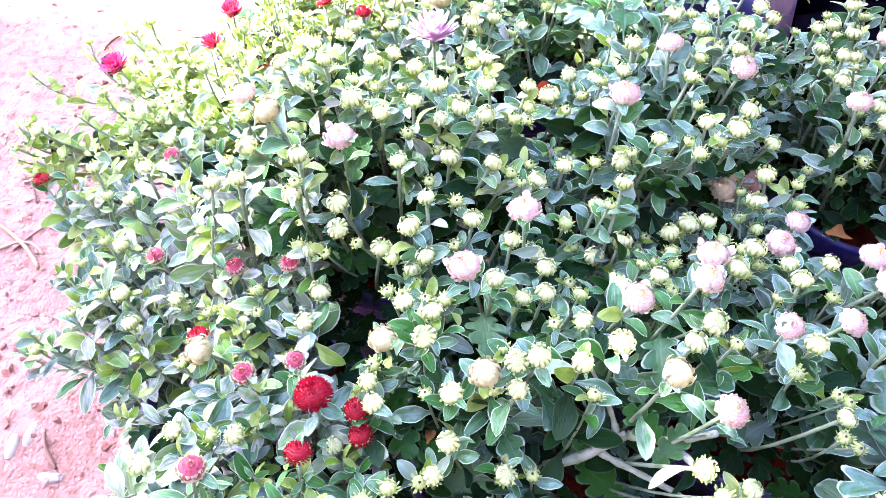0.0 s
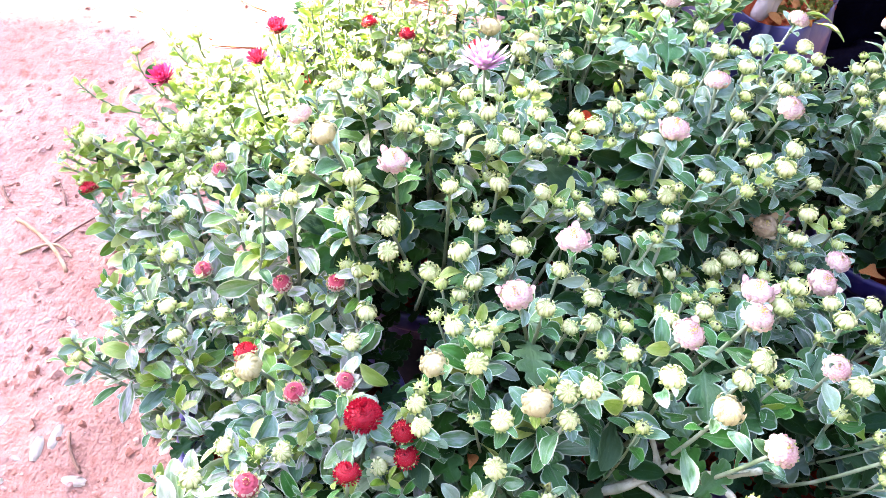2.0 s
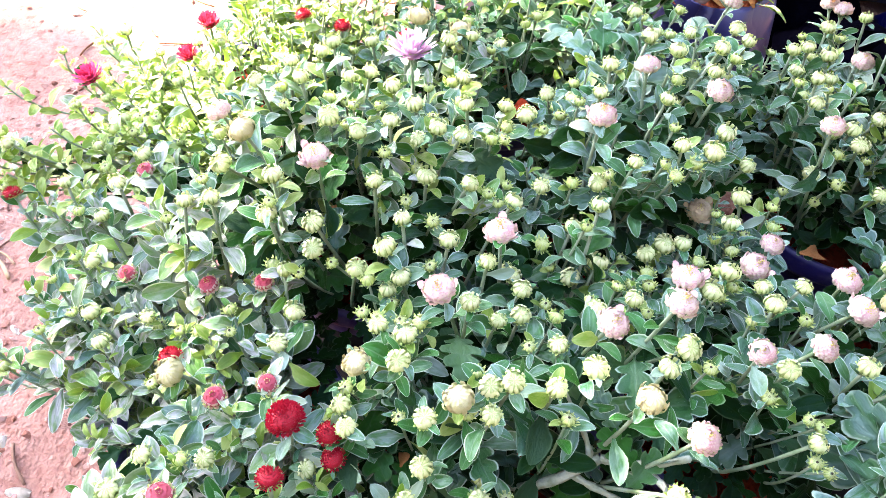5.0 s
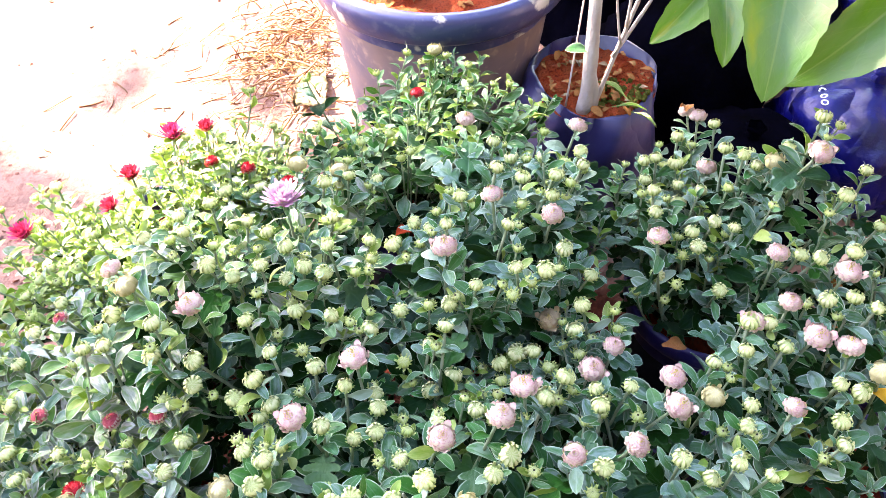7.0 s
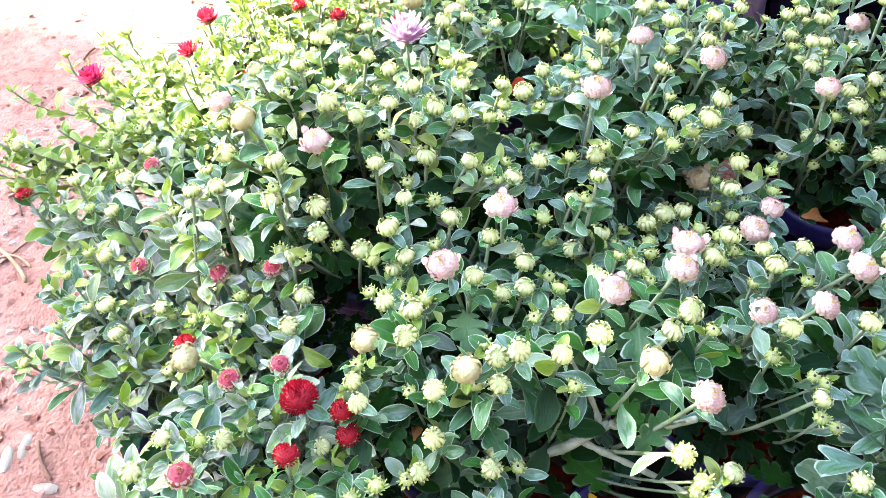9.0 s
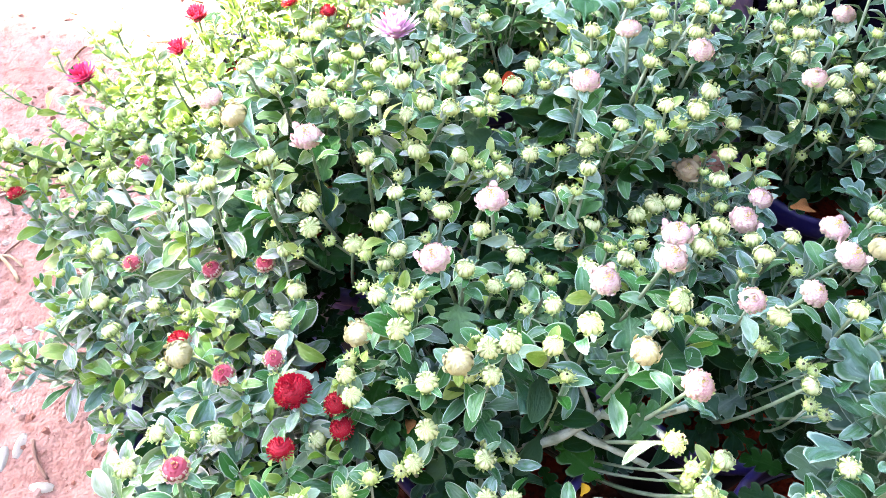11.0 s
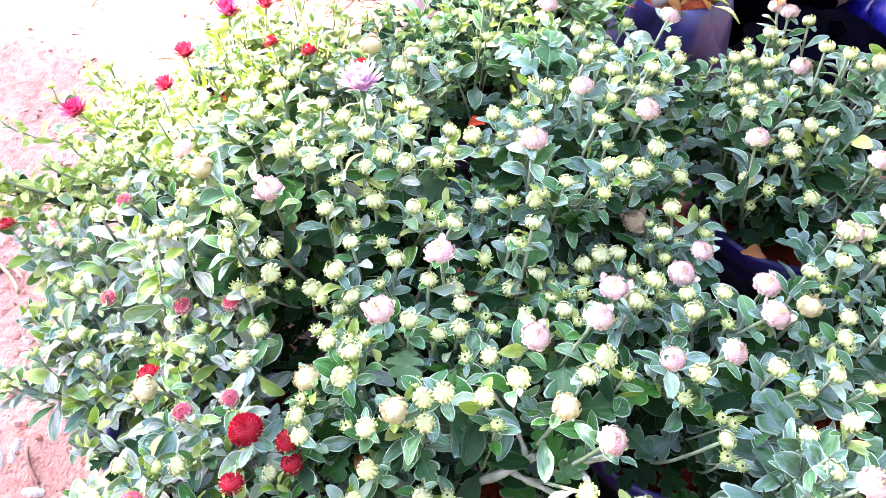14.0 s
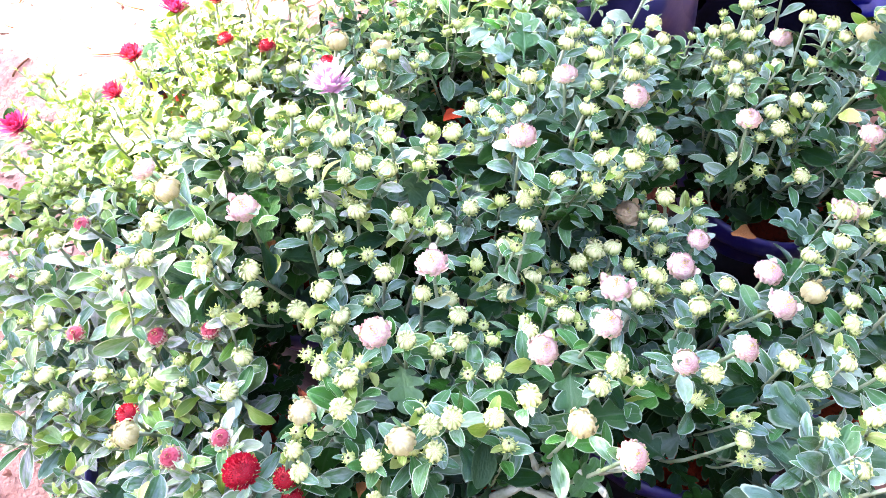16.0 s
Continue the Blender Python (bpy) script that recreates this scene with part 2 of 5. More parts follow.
# wall made blacker than the violet rim, as painted shade in the gaps
POT = plastic("black_pot_wall", (0.0044, 0.0039, 0.0077), (0.0077, 0.006, 0.012), 0.5, 0.25, (0.066, 0.05, 0.05), 0.15)
POT_RIM = plastic("violet_pot_rim", (0.024, 0.018, 0.115), (0.042, 0.032, 0.155), 0.36)
BLUE_POT = plastic("dusty_pot_wall", (0.19, 0.125, 0.13), (0.11, 0.085, 0.125), 0.6, 0.35, (0.36, 0.24, 0.21), 0.6)
BLUE_RIM = plastic("blue_pot_rim", (0.03, 0.039, 0.132), (0.044, 0.052, 0.16), 0.32, 0.55, (0.248, 0.248, 0.303), 0.3, True)
BAG = plastic("blue_black_film", (0.0088, 0.0088, 0.05), (0.033, 0.033, 0.132), 0.36, 0.6, (0.11, 0.11, 0.193), 0.12, False, 0.0011)
# near black and without sheen, a colour standing in for deep shade
SHADE_BAG = plastic("black_film", (0.0008, 0.0008, 0.0016), (0.0012, 0.0012, 0.004), 0.7, 0.0, (0.03, 0.03, 0.06), 0.03)
WHITE_INK = Mat("white_ink", 0.5, 0.3).colour((0.70, 0.72, 0.78)).m
BLUE_BAG = plastic("blue_film", (0.002, 0.005, 0.17), (0.0006, 0.001, 0.045), 0.36, 0.35, (0.05, 0.06, 0.22), 0.08, False, 0.004)


def wood(name, a, b, scale=40):
    m = Mat(name, 0.85, 0.2)
    return m.colour(m.mix(m.noise(scale, 5), a, b)).bump(m.noise(scale * 6, 4), 0.5, 0.001).m


BARK = wood("pale_bark", (0.396, 0.33, 0.33), (0.484, 0.44, 0.44))
BRANCH = wood("pale_branch", (0.17, 0.205, 0.145), (0.32, 0.35, 0.29), 90)
DARK_TWIG = wood("dark_twig", (0.11, 0.055, 0.044), (0.176, 0.099, 0.072))
STRAW = wood("dry_straw", (0.275, 0.165, 0.088), (0.407, 0.303, 0.209))
BROWN_STRAW = wood("brown_straw", (0.11, 0.044, 0.019), (0.231, 0.116, 0.055), 30)
POD = wood("pale_pod", (0.50, 0.46, 0.40), (0.60, 0.56, 0.50), 120)
PAPER = wood("faded_paper", (0.363, 0.286, 0.165), (0.44, 0.385, 0.253), 20)
DRY_LEAF = wood("dry_leaf", (0.275, 0.099, 0.033), (0.363, 0.165, 0.055), 60)
RUST_LEAF = wood("rust_leaf", (0.36, 0.030, 0.008), (0.42, 0.055, 0.015), 60)
ORANGE = wood("orange_leaf", (0.468, 0.231, 0.011), (0.506, 0.303, 0.028), 60)


# ---- building helpers ----
def mesh_of(bm, name, *mats, smooth=True):
    me = bpy.data.meshes.new(name)
    bm.to_mesh(me)
    bm.free()
    for m in mats:
        me.materials.append(m)
    if smooth:
        me.polygons.foreach_set("use_smooth", [True] * len(me.polygons))
    return me


def part(name, me, parent, m=None, label=""):
    ob = new(name, me)
    ob.parent = parent
    if m is not None:
        ob.matrix_basis = m
    return tagged(ob, label) if label else ob


def strip(bm, rows, mat=0, uvs=None):
    """Faces between rows of points; uv runs across and along."""
    lay = bm.loops.layers.uv.verify()
    vs = [[bm.verts.new(p) for p in row] for row in rows]
    n, k = len(vs), len(vs[0])
    for i in range(n - 1):
        for j in range(k - 1):
            f = bm.faces.new((vs[i][j], vs[i][j + 1], vs[i + 1][j + 1], vs[i + 1][j]))
            f.material_index = mat
            for loop, (a, b) in zip(f.loops, ((i, j), (i, j + 1), (i + 1, j + 1), (i + 1, j))):
                loop[lay].uv = (b / (k - 1), a / (n - 1))
    return vs


def tube(bm, path, radii, sides=6, mat=0):
    """A round tube along a path of points."""
    lay = bm.loops.layers.uv.verify()
    rings, path = [], [Vector(p) for p in path]
    for i, p in enumerate(path):
        d = (path[min(i + 1, len(path) - 1)] - path[max(i - 1, 0)]).normalized()
        a = d.orthogonal().normalized() if i == 0 else (a - d * a.dot(d)).normalized()
        b = d.cross(a)
        r = radii[i] if isinstance(radii, (list, tuple)) else radii
        rings.append([bm.verts.new(p + (a * math.cos(t) + b * math.sin(t)) * r) for t in (2 * math.pi * s / sides for s in range(sides))])
    for i in range(len(rings) - 1):
        for s in range(sides):
            f = bm.faces.new((rings[i][s], rings[i][(s + 1) % sides], rings[i + 1][(s + 1) % sides], rings[i + 1][s]))
            f.material_index = mat
            for loop in f.loops:
                loop[lay].uv = (s / sides, i / len(rings))
    for ring, flip in ((rings[0], True), (rings[-1], False)):
        f = bm.faces.new(ring[::-1] if flip else ring)
        f.material_index = mat


def lathe(bm, profile, sides, mat=0, wave=0.0, waves=12, jag=None, tie=False):
    """A turned form from (radius, height) pairs; wave ribs its surface."""
    lay = bm.loops.layers.uv.verify()
    rings, core = [], hub(bm) if tie else None
    for i, (r, z) in enumerate(profile):
        ring = []
        for s in range(sides):
            t = 2 * math.pi * s / sides
            q = r * (1 + wave * math.sin(waves * t)) + (jag(t, i) if jag else 0.0)
            ring.append(bm.verts.new((q * math.cos(t), q * math.sin(t), z)))
        rings.append(ring)
    n = len(rings)
    for i in range(n - 1):
        for s in range(sides):
            e = (s + 1) % sides
            f = bm.faces.new((rings[i][s], rings[i][e], rings[i + 1][e], rings[i + 1][s]))
            f.material_index = mat
            for loop, (a, b) in zip(f.loops, ((i, s), (i, s + 1), (i + 1, s + 1), (i + 1, s))):
                loop[lay].uv = (b / sides, a / (n - 1))
    if tie:
        bm.faces.new((core, rings[0][0], rings[0][1])).material_index = mat
    return rings


def hub(bm, z=0.0):
    """A point on the axis that ties the pieces of a flower together."""
    for v in bm.verts[:1]:
        return v
    return bm.verts.new((0, 0, z))


def petals(bm, n, r0, z0, rise, length, width, curl, turn=0.0, mat=0, jitter=0.12, steps=4, cup=0.25):
    """A ring of petals: rise is the angle at the root in degrees, curl bends them up and in."""
    for k in range(n):
        t = turn + 2 * math.pi * (k + random.uniform(-jitter, jitter)) / n
        out, side = Vector((math.cos(t), math.sin(t), 0)), Vector((-math.sin(t), math.cos(t), 0))
        p, a, rows = out * r0 + Vector((0, 0, z0)), radians(rise + random.uniform(-8, 8)), []
        ln = length * random.uniform(0.85, 1.1)
        for i in range(steps + 1):
            f = i / steps
            w = width * 0.5 * (0.45 + 1.1 * f - 0.35 * f ** 2 - 0.85 * f ** 6)
            up = out * -math.sin(a) + Vector((0, 0, math.cos(a)))
            rows.append([p - side * w + up * w * cup, p, p + side * w + up * w * cup])
            p = p + (out * math.cos(a) + Vector((0, 0, math.sin(a)))) * ln / steps
            a += radians(curl) / steps
        core = hub(bm)
        vs = strip(bm, rows, mat)
        bm.faces.new((core, vs[0][0], vs[0][2])).material_index = mat


LOBES = {2: ((0.06, 0.0), (0.06, 0.16), (0.22, 0.24), (0.72, 0.30), (0.86, 0.38), (0.74, 0.46), (0.36, 0.47), (0.74, 0.60), (0.92, 0.71), (0.78, 0.79), (0.40, 0.76), (0.52, 0.88), (0.40, 0.97), (0.0, 1.0)),
         3: ((0.06, 0.0), (0.08, 0.12), (0.52, 0.18), (0.66, 0.25), (0.54, 0.31), (0.30, 0.32), (0.76, 0.42), (0.94, 0.51), (0.78, 0.58), (0.38, 0.57), (0.70, 0.68), (0.82, 0.77), (0.66, 0.83), (0.36, 0.80), (0.42, 0.91), (0.30, 0.98), (0.0, 1.0))}


def lobed_margin(f, lobes):
    """Half width and place along the midrib of a lobed leaf's margin."""
    line = LOBES[lobes]
    k = min(f * (len(line) - 1), len(line) - 1.0001)
    i = int(k)
    t = k - i
    t = t * t * (3 - 2 * t) * 0.5 + t * 0.5
    return tuple(line[i][c] * (1 - t) + line[i + 1][c] * t for c in (0, 1))


def leaf_mesh(name, mat, wide, lobes=0, droop=0.35, fold=0.25, twist=0.0, tip=0.62, teeth=0.0):
    """A leaf one unit long on +y, its face to +z: a plain spatula, a toothed blade, or one cut into rounded lobes that point forward."""
    bm = bmesh.new()
    n = 10 * lobes + 10 if lobes else 26 if teeth else 8
    rows = []
    for i in range(n + 1):
        f = i / n if lobes or teeth else 1 - (1 - i / n) ** 1.4
        ahead = 0.0
        if lobes:
            w, y = lobed_margin(f, lobes)
            w, ahead = wide * w * (1 + 0.04 * math.sin(5.1 * i)), y - f
        else:
            if teeth:
                w = wide * max(0.03, math.sin(math.pi * f ** (math.log(0.5) / math.log(tip))) ** 0.62 if 0 < f < 1 else 0.05) * (1 + teeth * (i % 3 - 1))
            else:
                w = wide * max(0.16 * (1 - f) + 0.03, math.sin(math.pi * min(1, f ** 1.25)) ** 0.55 * min(1.0, 0.30 + 1.15 * f / tip) if 0 < f < 1 else 0.05)
        z = 0.12 * math.sin(math.pi * f * 0.8) - droop * f * f * 0.5
        tw = twist * f
        row = []
        for k in (-1, -0.5, 0, 0.5, 1):
            q = Vector((k * w * 0.5, f * (1 - droop * 0.15 * f) + ahead * abs(k) ** 1.2, z + fold * abs(k) ** 1.5 * w * 0.5 + 0.016 * math.sin(9 * f + 3 * k) ))
            row.append((q.x * math.cos(tw) + q.z * 0.4 * math.sin(tw), q.y, q.z + q.x * math.sin(tw)))
        rows.append(row)
    strip(bm, rows)
    return mesh_of(bm, name, mat)


def blade(dirn, up, at, size, spin=0.0):
    """The pose of a leaf at a point that grows along dirn."""
    y = Vector(dirn).normalized()
    z = Vector(up)
    z = (z - y * z.dot(y)).normalized()
    x = y.cross(z)
    m = Matrix((x, y, z)).transposed().to_4x4()
    return Matrix.Translation(at) @ m @ Matrix.Rotation(spin, 4, "Y") @ Matrix.Scale(size, 4)

# ---- ground ----
def ground_height(x, y):
    near = math.exp(-((x + 0.1) ** 2 + (y - 0.6) ** 2) / 3.0)
    h = noise.fractal(Vector((x * 7, y * 7, 2.0)), 1.0, 2.0, 5) * 0.006 + noise.fractal(Vector((x * 45, y * 45, 4.0)), 0.8, 2.0, 3) * 0.0010 + noise.noise(Vector((x * 1.7, y * 1.7, 5.0))) * 0.008
    return (h - 0.004) * near


def build_ground():
    n, c, k = 420, 0.34, 6.8
    lines = [c * math.sinh(k * (2 * i / n - 1)) for i in range(n + 1)]
    xs, ys = [v - 0.25 for v in lines], [v + 0.6 for v in lines]
    verts = [(x, y, ground_height(x, y)) for y in ys for x in xs]
    w = n + 1
    faces = [(j * w + i, j * w + i + 1, (j + 1) * w + i + 1, (j + 1) * w + i) for j in range(n) for i in range(n)]
    me = bpy.data.meshes.new("ground")
    me.from_pydata(verts, [], faces)
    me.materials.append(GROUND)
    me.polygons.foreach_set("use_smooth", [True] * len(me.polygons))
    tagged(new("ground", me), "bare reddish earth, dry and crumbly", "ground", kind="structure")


build_ground()


def scatter_clods():
    rng = random.Random(4)
    bm = bmesh.new()
    bmesh.ops.create_icosphere(bm, subdivisions=1, radius=1)
    ball = [v.co.copy() for v in bm.verts]
    sides = [[v.index for v in f.verts] for f in bm.faces]
    bm.free()
    verts, faces = [], []
    for k in range(9000):
        x, y = (rng.uniform(-0.75, -0.16), rng.uniform(0.0, 0.8)) if k < 7000 else (rng.uniform(-1.0, -0.1), rng.uniform(0.6, 1.7))
        if noise.noise(Vector((x * 9, y * 9, 7))) < rng.uniform(-0.6, 0.4):
            continue
        r = 0.0006 + 0.0050 * rng.random() ** 7
        m = Matrix.Translation((x, y, ground_height(x, y) + r * 0.08)) @ Euler((rng.gauss(0, 0.3), rng.gauss(0, 0.3), rng.random() * 6)).to_matrix().to_4x4() @ Matrix.Diagonal((r * rng.uniform(0.8, 1.7), r, r * rng.uniform(0.3, 0.6), 1))
        i = len(verts)
        verts += [m @ v + Vector((rng.uniform(-1, 1), rng.uniform(-1, 1), rng.uniform(-1, 1))) * r * 0.38 for v in ball]
        faces += [[i + q for q in f] for f in sides]
    me = bpy.data.meshes.new("clods")
    me.from_pydata(verts, [], faces)
    me.materials.append(CLOD)
    tagged(new("clods", me), "small crumbs of red earth scattered over the ground", "earth crumbs", kind="stuff")


scatter_clods()


# ---- flower heads ----
def bud_mesh(r, squat=1.0, n=11, bract=BRACT):
    """A closed bud: a dome under overlapping pale bracts that meet at its top."""
    bm = bmesh.new()
    prof = [(0.25, 0.0), (0.70, 0.14), (0.92, 0.42), (0.92, 0.68), (0.78, 0.95), (0.5, 1.12), (0.002, 1.2)]
    lathe(bm, [(a * r, b * r * squat) for a, b in prof], 16, 0, tie=True)
    petals(bm, n, r * 0.62, r * 0.10, 38, r * 1.75, r * 0.34, 128, 0.0, 1, 0.1, 5, 0.1)
    petals(bm, n - 2, r * 0.86, r * 0.50 * squat, 68, r * 1.05, r * 0.32, 92, 0.3, 1, 0.1, 4, 0.1)
    return mesh_of(bm, "bud", BUD, bract)


def cream_mesh(r, squat=1.0):
    bm = bmesh.new()
    prof = [(0.25, 0.0), (0.72, 0.14), (0.97, 0.42), (1.0, 0.68), (0.88, 0.95), (0.62, 1.16), (0.30, 1.27), (0.002, 1.26)]
    lathe(bm, [(a * r, b * r * squat) for a, b in prof], 26, 0, 0.05, 13, tie=True)
    petals(bm, 13, r * 0.72, r * 0.06, 42, r * 1.5, r * 0.40, 96, 0.2, 0, 0.2, 5, 0.2)
    petals(bm, 11, r * 0.98, r * 0.5, 78, r * 1.0, r * 0.40, 84, 0.0, 0, 0.2, 4, 0.2)
    return mesh_of(bm, "cream_bud", CREAM)


def calyx_mesh(r, n=9, spread=10, length=0.78):
    """Narrow bracts under the head, their tips turned outward."""
    bm = bmesh.new()
    lathe(bm, [(r * 0.12, -r * 0.3), (r * 0.34, -r * 0.06), (r * 0.72, r * 0.12), (r * 0.85, r * 0.28)], 12, tie=True)
    petals(bm, n, r * 0.5, r * 0.0, spread + 14, r * length, r * 0.30, 30, 0.0, 0, 0.25, 3)
    petals(bm, n, r * 0.78, r * 0.28, spread + 42, r * length * 0.75, r * 0.28, -34, 0.3, 0, 0.25, 3)
    return mesh_of(bm, "calyx", CALYX)


def ball_of_petals(bm, r, tiers, first=0, inner=0, close=1.18):
    """Petals that lie over one another on a dome and close towards its top."""
    for i in range(tiers):
        f = i / (tiers - 1)
        a = close * f
        petals(bm, int(6 + 12 * math.cos(a)), r * 0.84 * math.cos(a), r * (0.10 + 0.80 * math.sin(a)), 40 + 44 * f, r * (0.66 - 0.24 * f), r * (0.42 - 0.12 * f), 92, i * 0.7, first if i < tiers * 0.5 else inner, 0.4, 4, 0.8)


def pink_mesh(r, mat, loose=0, close=1.18):
    """A round head of incurved petals, a small cream heart just showing."""
    bm = bmesh.new()
    lathe(bm, [(r * 0.3, 0), (r * 0.80, r * 0.22), (r * 0.88, r * 0.5), (r * 0.78, r * 0.78), (r * 0.5, r * 0.98), (r * 0.02, r * 1.02)], 16, 0, tie=True)
    ball_of_petals(bm, r, 6, close=close)
    for k, n in enumerate((11, 8, 5)):
        petals(bm, n, r * (0.40 - 0.15 * k) * (1.9 - close), r * (0.90 + 0.05 * k), 78, r * 0.22, r * 0.16, 50, 0.4 * k, 1, steps=2)
    if loose:
        petals(bm, loose, r * 0.66, r * 0.2, 30, r * 0.95, r * 0.6, 35, 1.1, 0, 0.8)
    return mesh_of(bm, "pink_flower", mat, HEART)


def pom_mesh(r, mat, n=9):
    bm = bmesh.new()
    lathe(bm, [(r * 0.25, 0), (r * 0.85, r * 0.25), (r * 0.88, r * 0.6), (r * 0.6, r * 0.92), (r * 0.02, r * 1.0)], 16, 0, tie=True)
    for i in range(n):
        f = i / (n - 1)
        a = f * 1.50
        petals(bm, max(5, int(26 * math.cos(a * 0.93))), r * 0.84 * math.cos(a), r * (0.12 + 0.84 * math.sin(a)), 8 + 66 * f, r * 0.34, r * 0.17, 40, i * 0.37, 0, 0.3, 3, 0.8)
    return mesh_of(bm, "red_flower", mat)


def shaggy_mesh(r, mat, up=38, wide=0.27):
    bm = bmesh.new()
    lathe(bm, [(r * 0.2, -r * 0.1), (r * 0.45, r * 0.15), (r * 0.42, r * 0.45), (r * 0.05, r * 0.5)], 12, 0, tie=True)
    for i, (n, rise, ln) in enumerate(((18, up - 22, 1.0), (17, up - 6, 0.97), (15, up + 10, 0.9), (12, up + 24, 0.8), (9, up + 36, 0.62))):
        petals(bm, n, r * 0.3 * (1 - i * 0.17), r * (0.12 + 0.09 * i), rise, r * ln, r * wide, 22, i * 0.5, 0, 0.3, 3)
    return mesh_of(bm, "shaggy_flower", mat)


def rosy_mesh(r):
    """A bud that opens: deep rose petals crowd out of pale outer ones."""
    bm = bmesh.new()
    prof = [(0.25, 0.0), (0.72, 0.16), (0.86, 0.45), (0.80, 0.75), (0.56, 0.96), (0.3, 1.02), (0.02, 1.03)]
    lathe(bm, [(a * r, b * r) for a, b in prof], 18, 0, tie=True)
    ball_of_petals(bm, r, 4, 1, 0)
    petals(bm, 6, r * 0.16, r * 1.0, 62, r * 0.26, r * 0.2, 40, 0.4, 2, steps=2)
    return mesh_of(bm, "rosy_bud", ROSE, BLUSH, HEART)


HEADS = {
    "bud": [(bud_mesh(0.0056), calyx_mesh(0.0058, 9, 8, 0.66)), (bud_mesh(0.0062, 0.92, 12), calyx_mesh(0.0064, 8, 2, 0.6)), (bud_mesh(0.0052, 1.02, 10), calyx_mesh(0.0054, 9, 12, 0.85))],
    "bit": [(bud_mesh(0.0036, 1, 9, SMALL_BRACT), calyx_mesh(0.0036, 7, 25, 1.3)), (bud_mesh(0.0043, 1, 9, SMALL_BRACT), calyx_mesh(0.0043, 7, 15, 1.3))],
    "cream": [(cream_mesh(0.0074, 1.05), calyx_mesh(0.0074, 11, 25, 0.7)), (cream_mesh(0.0069), calyx_mesh(0.007, 11, 25, 0.7))],
    "pink": [(pink_mesh(0.0091, PINK, 2, 0.98), calyx_mesh(0.0074, 10, 25, 0.8)), (pink_mesh(0.0100, PINK, 4, 0.85), calyx_mesh(0.0080, 10, 25, 0.8)), (pink_mesh(0.0084, PINK), calyx_mesh(0.0074, 10, 25, 0.8))],
    "faded": [(pink_mesh(0.0086, FADED, 4), calyx_mesh(0.007, 10, 25, 0.8))],
    "rosy": [(rosy_mesh(0.0070), calyx_mesh(0.0068, 10, 25, 0.8))],
    "red": [(pom_mesh(0.0069, RED, 7), calyx_mesh(0.0066, 10, 25, 0.7))],
    "tuft": [(shaggy_mesh(0.0098, SCARLET, 56, 0.30), calyx_mesh(0.0058, 10, 35, 0.8))],
    "pom": [(pom_mesh(0.0096, RED, 12), calyx_mesh(0.0086, 10, 25, 0.6))],
    "shaggy": [(shaggy_mesh(0.0120, CRIMSON, 48), calyx_mesh(0.006, 10, 35, 0.8))],
    "daisy": [(shaggy_mesh(0.0145, MAUVE, 46, 0.27), calyx_mesh(0.007, 10, 35, 0.8))],
}
HEAD_NAMES = {"bud": "flower_bud", "bit": "small_bud", "cream": "cream_bud", "pink": "pink_flower", "faded": "faded_flower", "rosy": "rosy_bud", "red": "red_flower", "tuft": "red_flower", "pom": "red_flower", "shaggy": "red_flower", "daisy": "mauve_flower"}
HEAD_LABELS = {"pink": "half-open pale pink flower", "faded": "withered brownish flower", "rosy": "pink bud opening red", "red": "deep red flower", "tuft": "small tufted red flower", "pom": "full round deep red flower", "shaggy": "open crimson flower", "daisy": "open mauve-pink flower", "cream": "swollen cream bud"}

SMALL_SHAPES = ((0.40, 0.2, 0.3, 0.1, 0.66), (0.34, 0.5, 0.2, -0.25, 0.66), (0.46, 0.1, 0.45, 0.3, 0.70), (0.28, 0.35, 0.15, 0.0, 0.60), (0.37, -0.2, 0.35, -0.15, 0.68), (0.42, 0.7, 0.25, 0.2, 0.66))
TONES = {tone: [leaf_mesh("leaf", mat, w, 0, d, f, t, p) for w, d, f, t, p in SMALL_SHAPES] for tone, mat in (("green", LEAF), ("blue", LEAF_BLUE), ("pale", LEAF_SHEEN))}
PALE_LOBED = [leaf_mesh("lobed_leaf", LEAF_MID, w, l, d, f, t) for w, l, d, f, t in ((0.64, 3, 0.25, 0.2, 0.1), (0.58, 2, 0.4, 0.25, -0.15))]
SILVER_LOBED = [leaf_mesh("lobed_leaf", mat, w, l, d, 0.25, t) for mat, w, l, d, t in ((LEAF_BLUE, 0.62, 2, 0.2, 0.05), (LEAF_MID, 0.70, 2, 0.4, -0.1), (LEAF_MID, 0.60, 3, 0.3, 0.1))]
# plain leaves in the shade-dark colour, for deep down the stems
SHADED_LEAVES = [leaf_mesh("leaf", LEAF_SHADED, w, 0, d, f, t, p) for w, d, f, t, p in ((0.46, 0.3, 0.3, 0.1, 0.66), (0.40, 0.5, 0.2, -0.2, 0.68), (0.48, 0.15, 0.35, 0.2, 0.7))]
YOUNG_LEAVES = [leaf_mesh("young_leaf", LEAF_YOUNG, w, 0, d, f, 0.1, 0.62) for w, d, f in ((0.42, 0.2, 0.35), (0.35, 0.0, 0.3), (0.38, 0.45, 0.2))]
SHADED_LOBED = [leaf_mesh("lobed_leaf", LEAF_SHADED, w, l, d, f, t) for w, l, d, f, t in ((0.62, 3, 0.3, 0.2, 0.1), (0.56, 2, 0.5, 0.25, -0.15), (0.66, 3, 0.15, 0.15, 0.2), (0.58, 2, 0.35, 0.3, 0.0))]
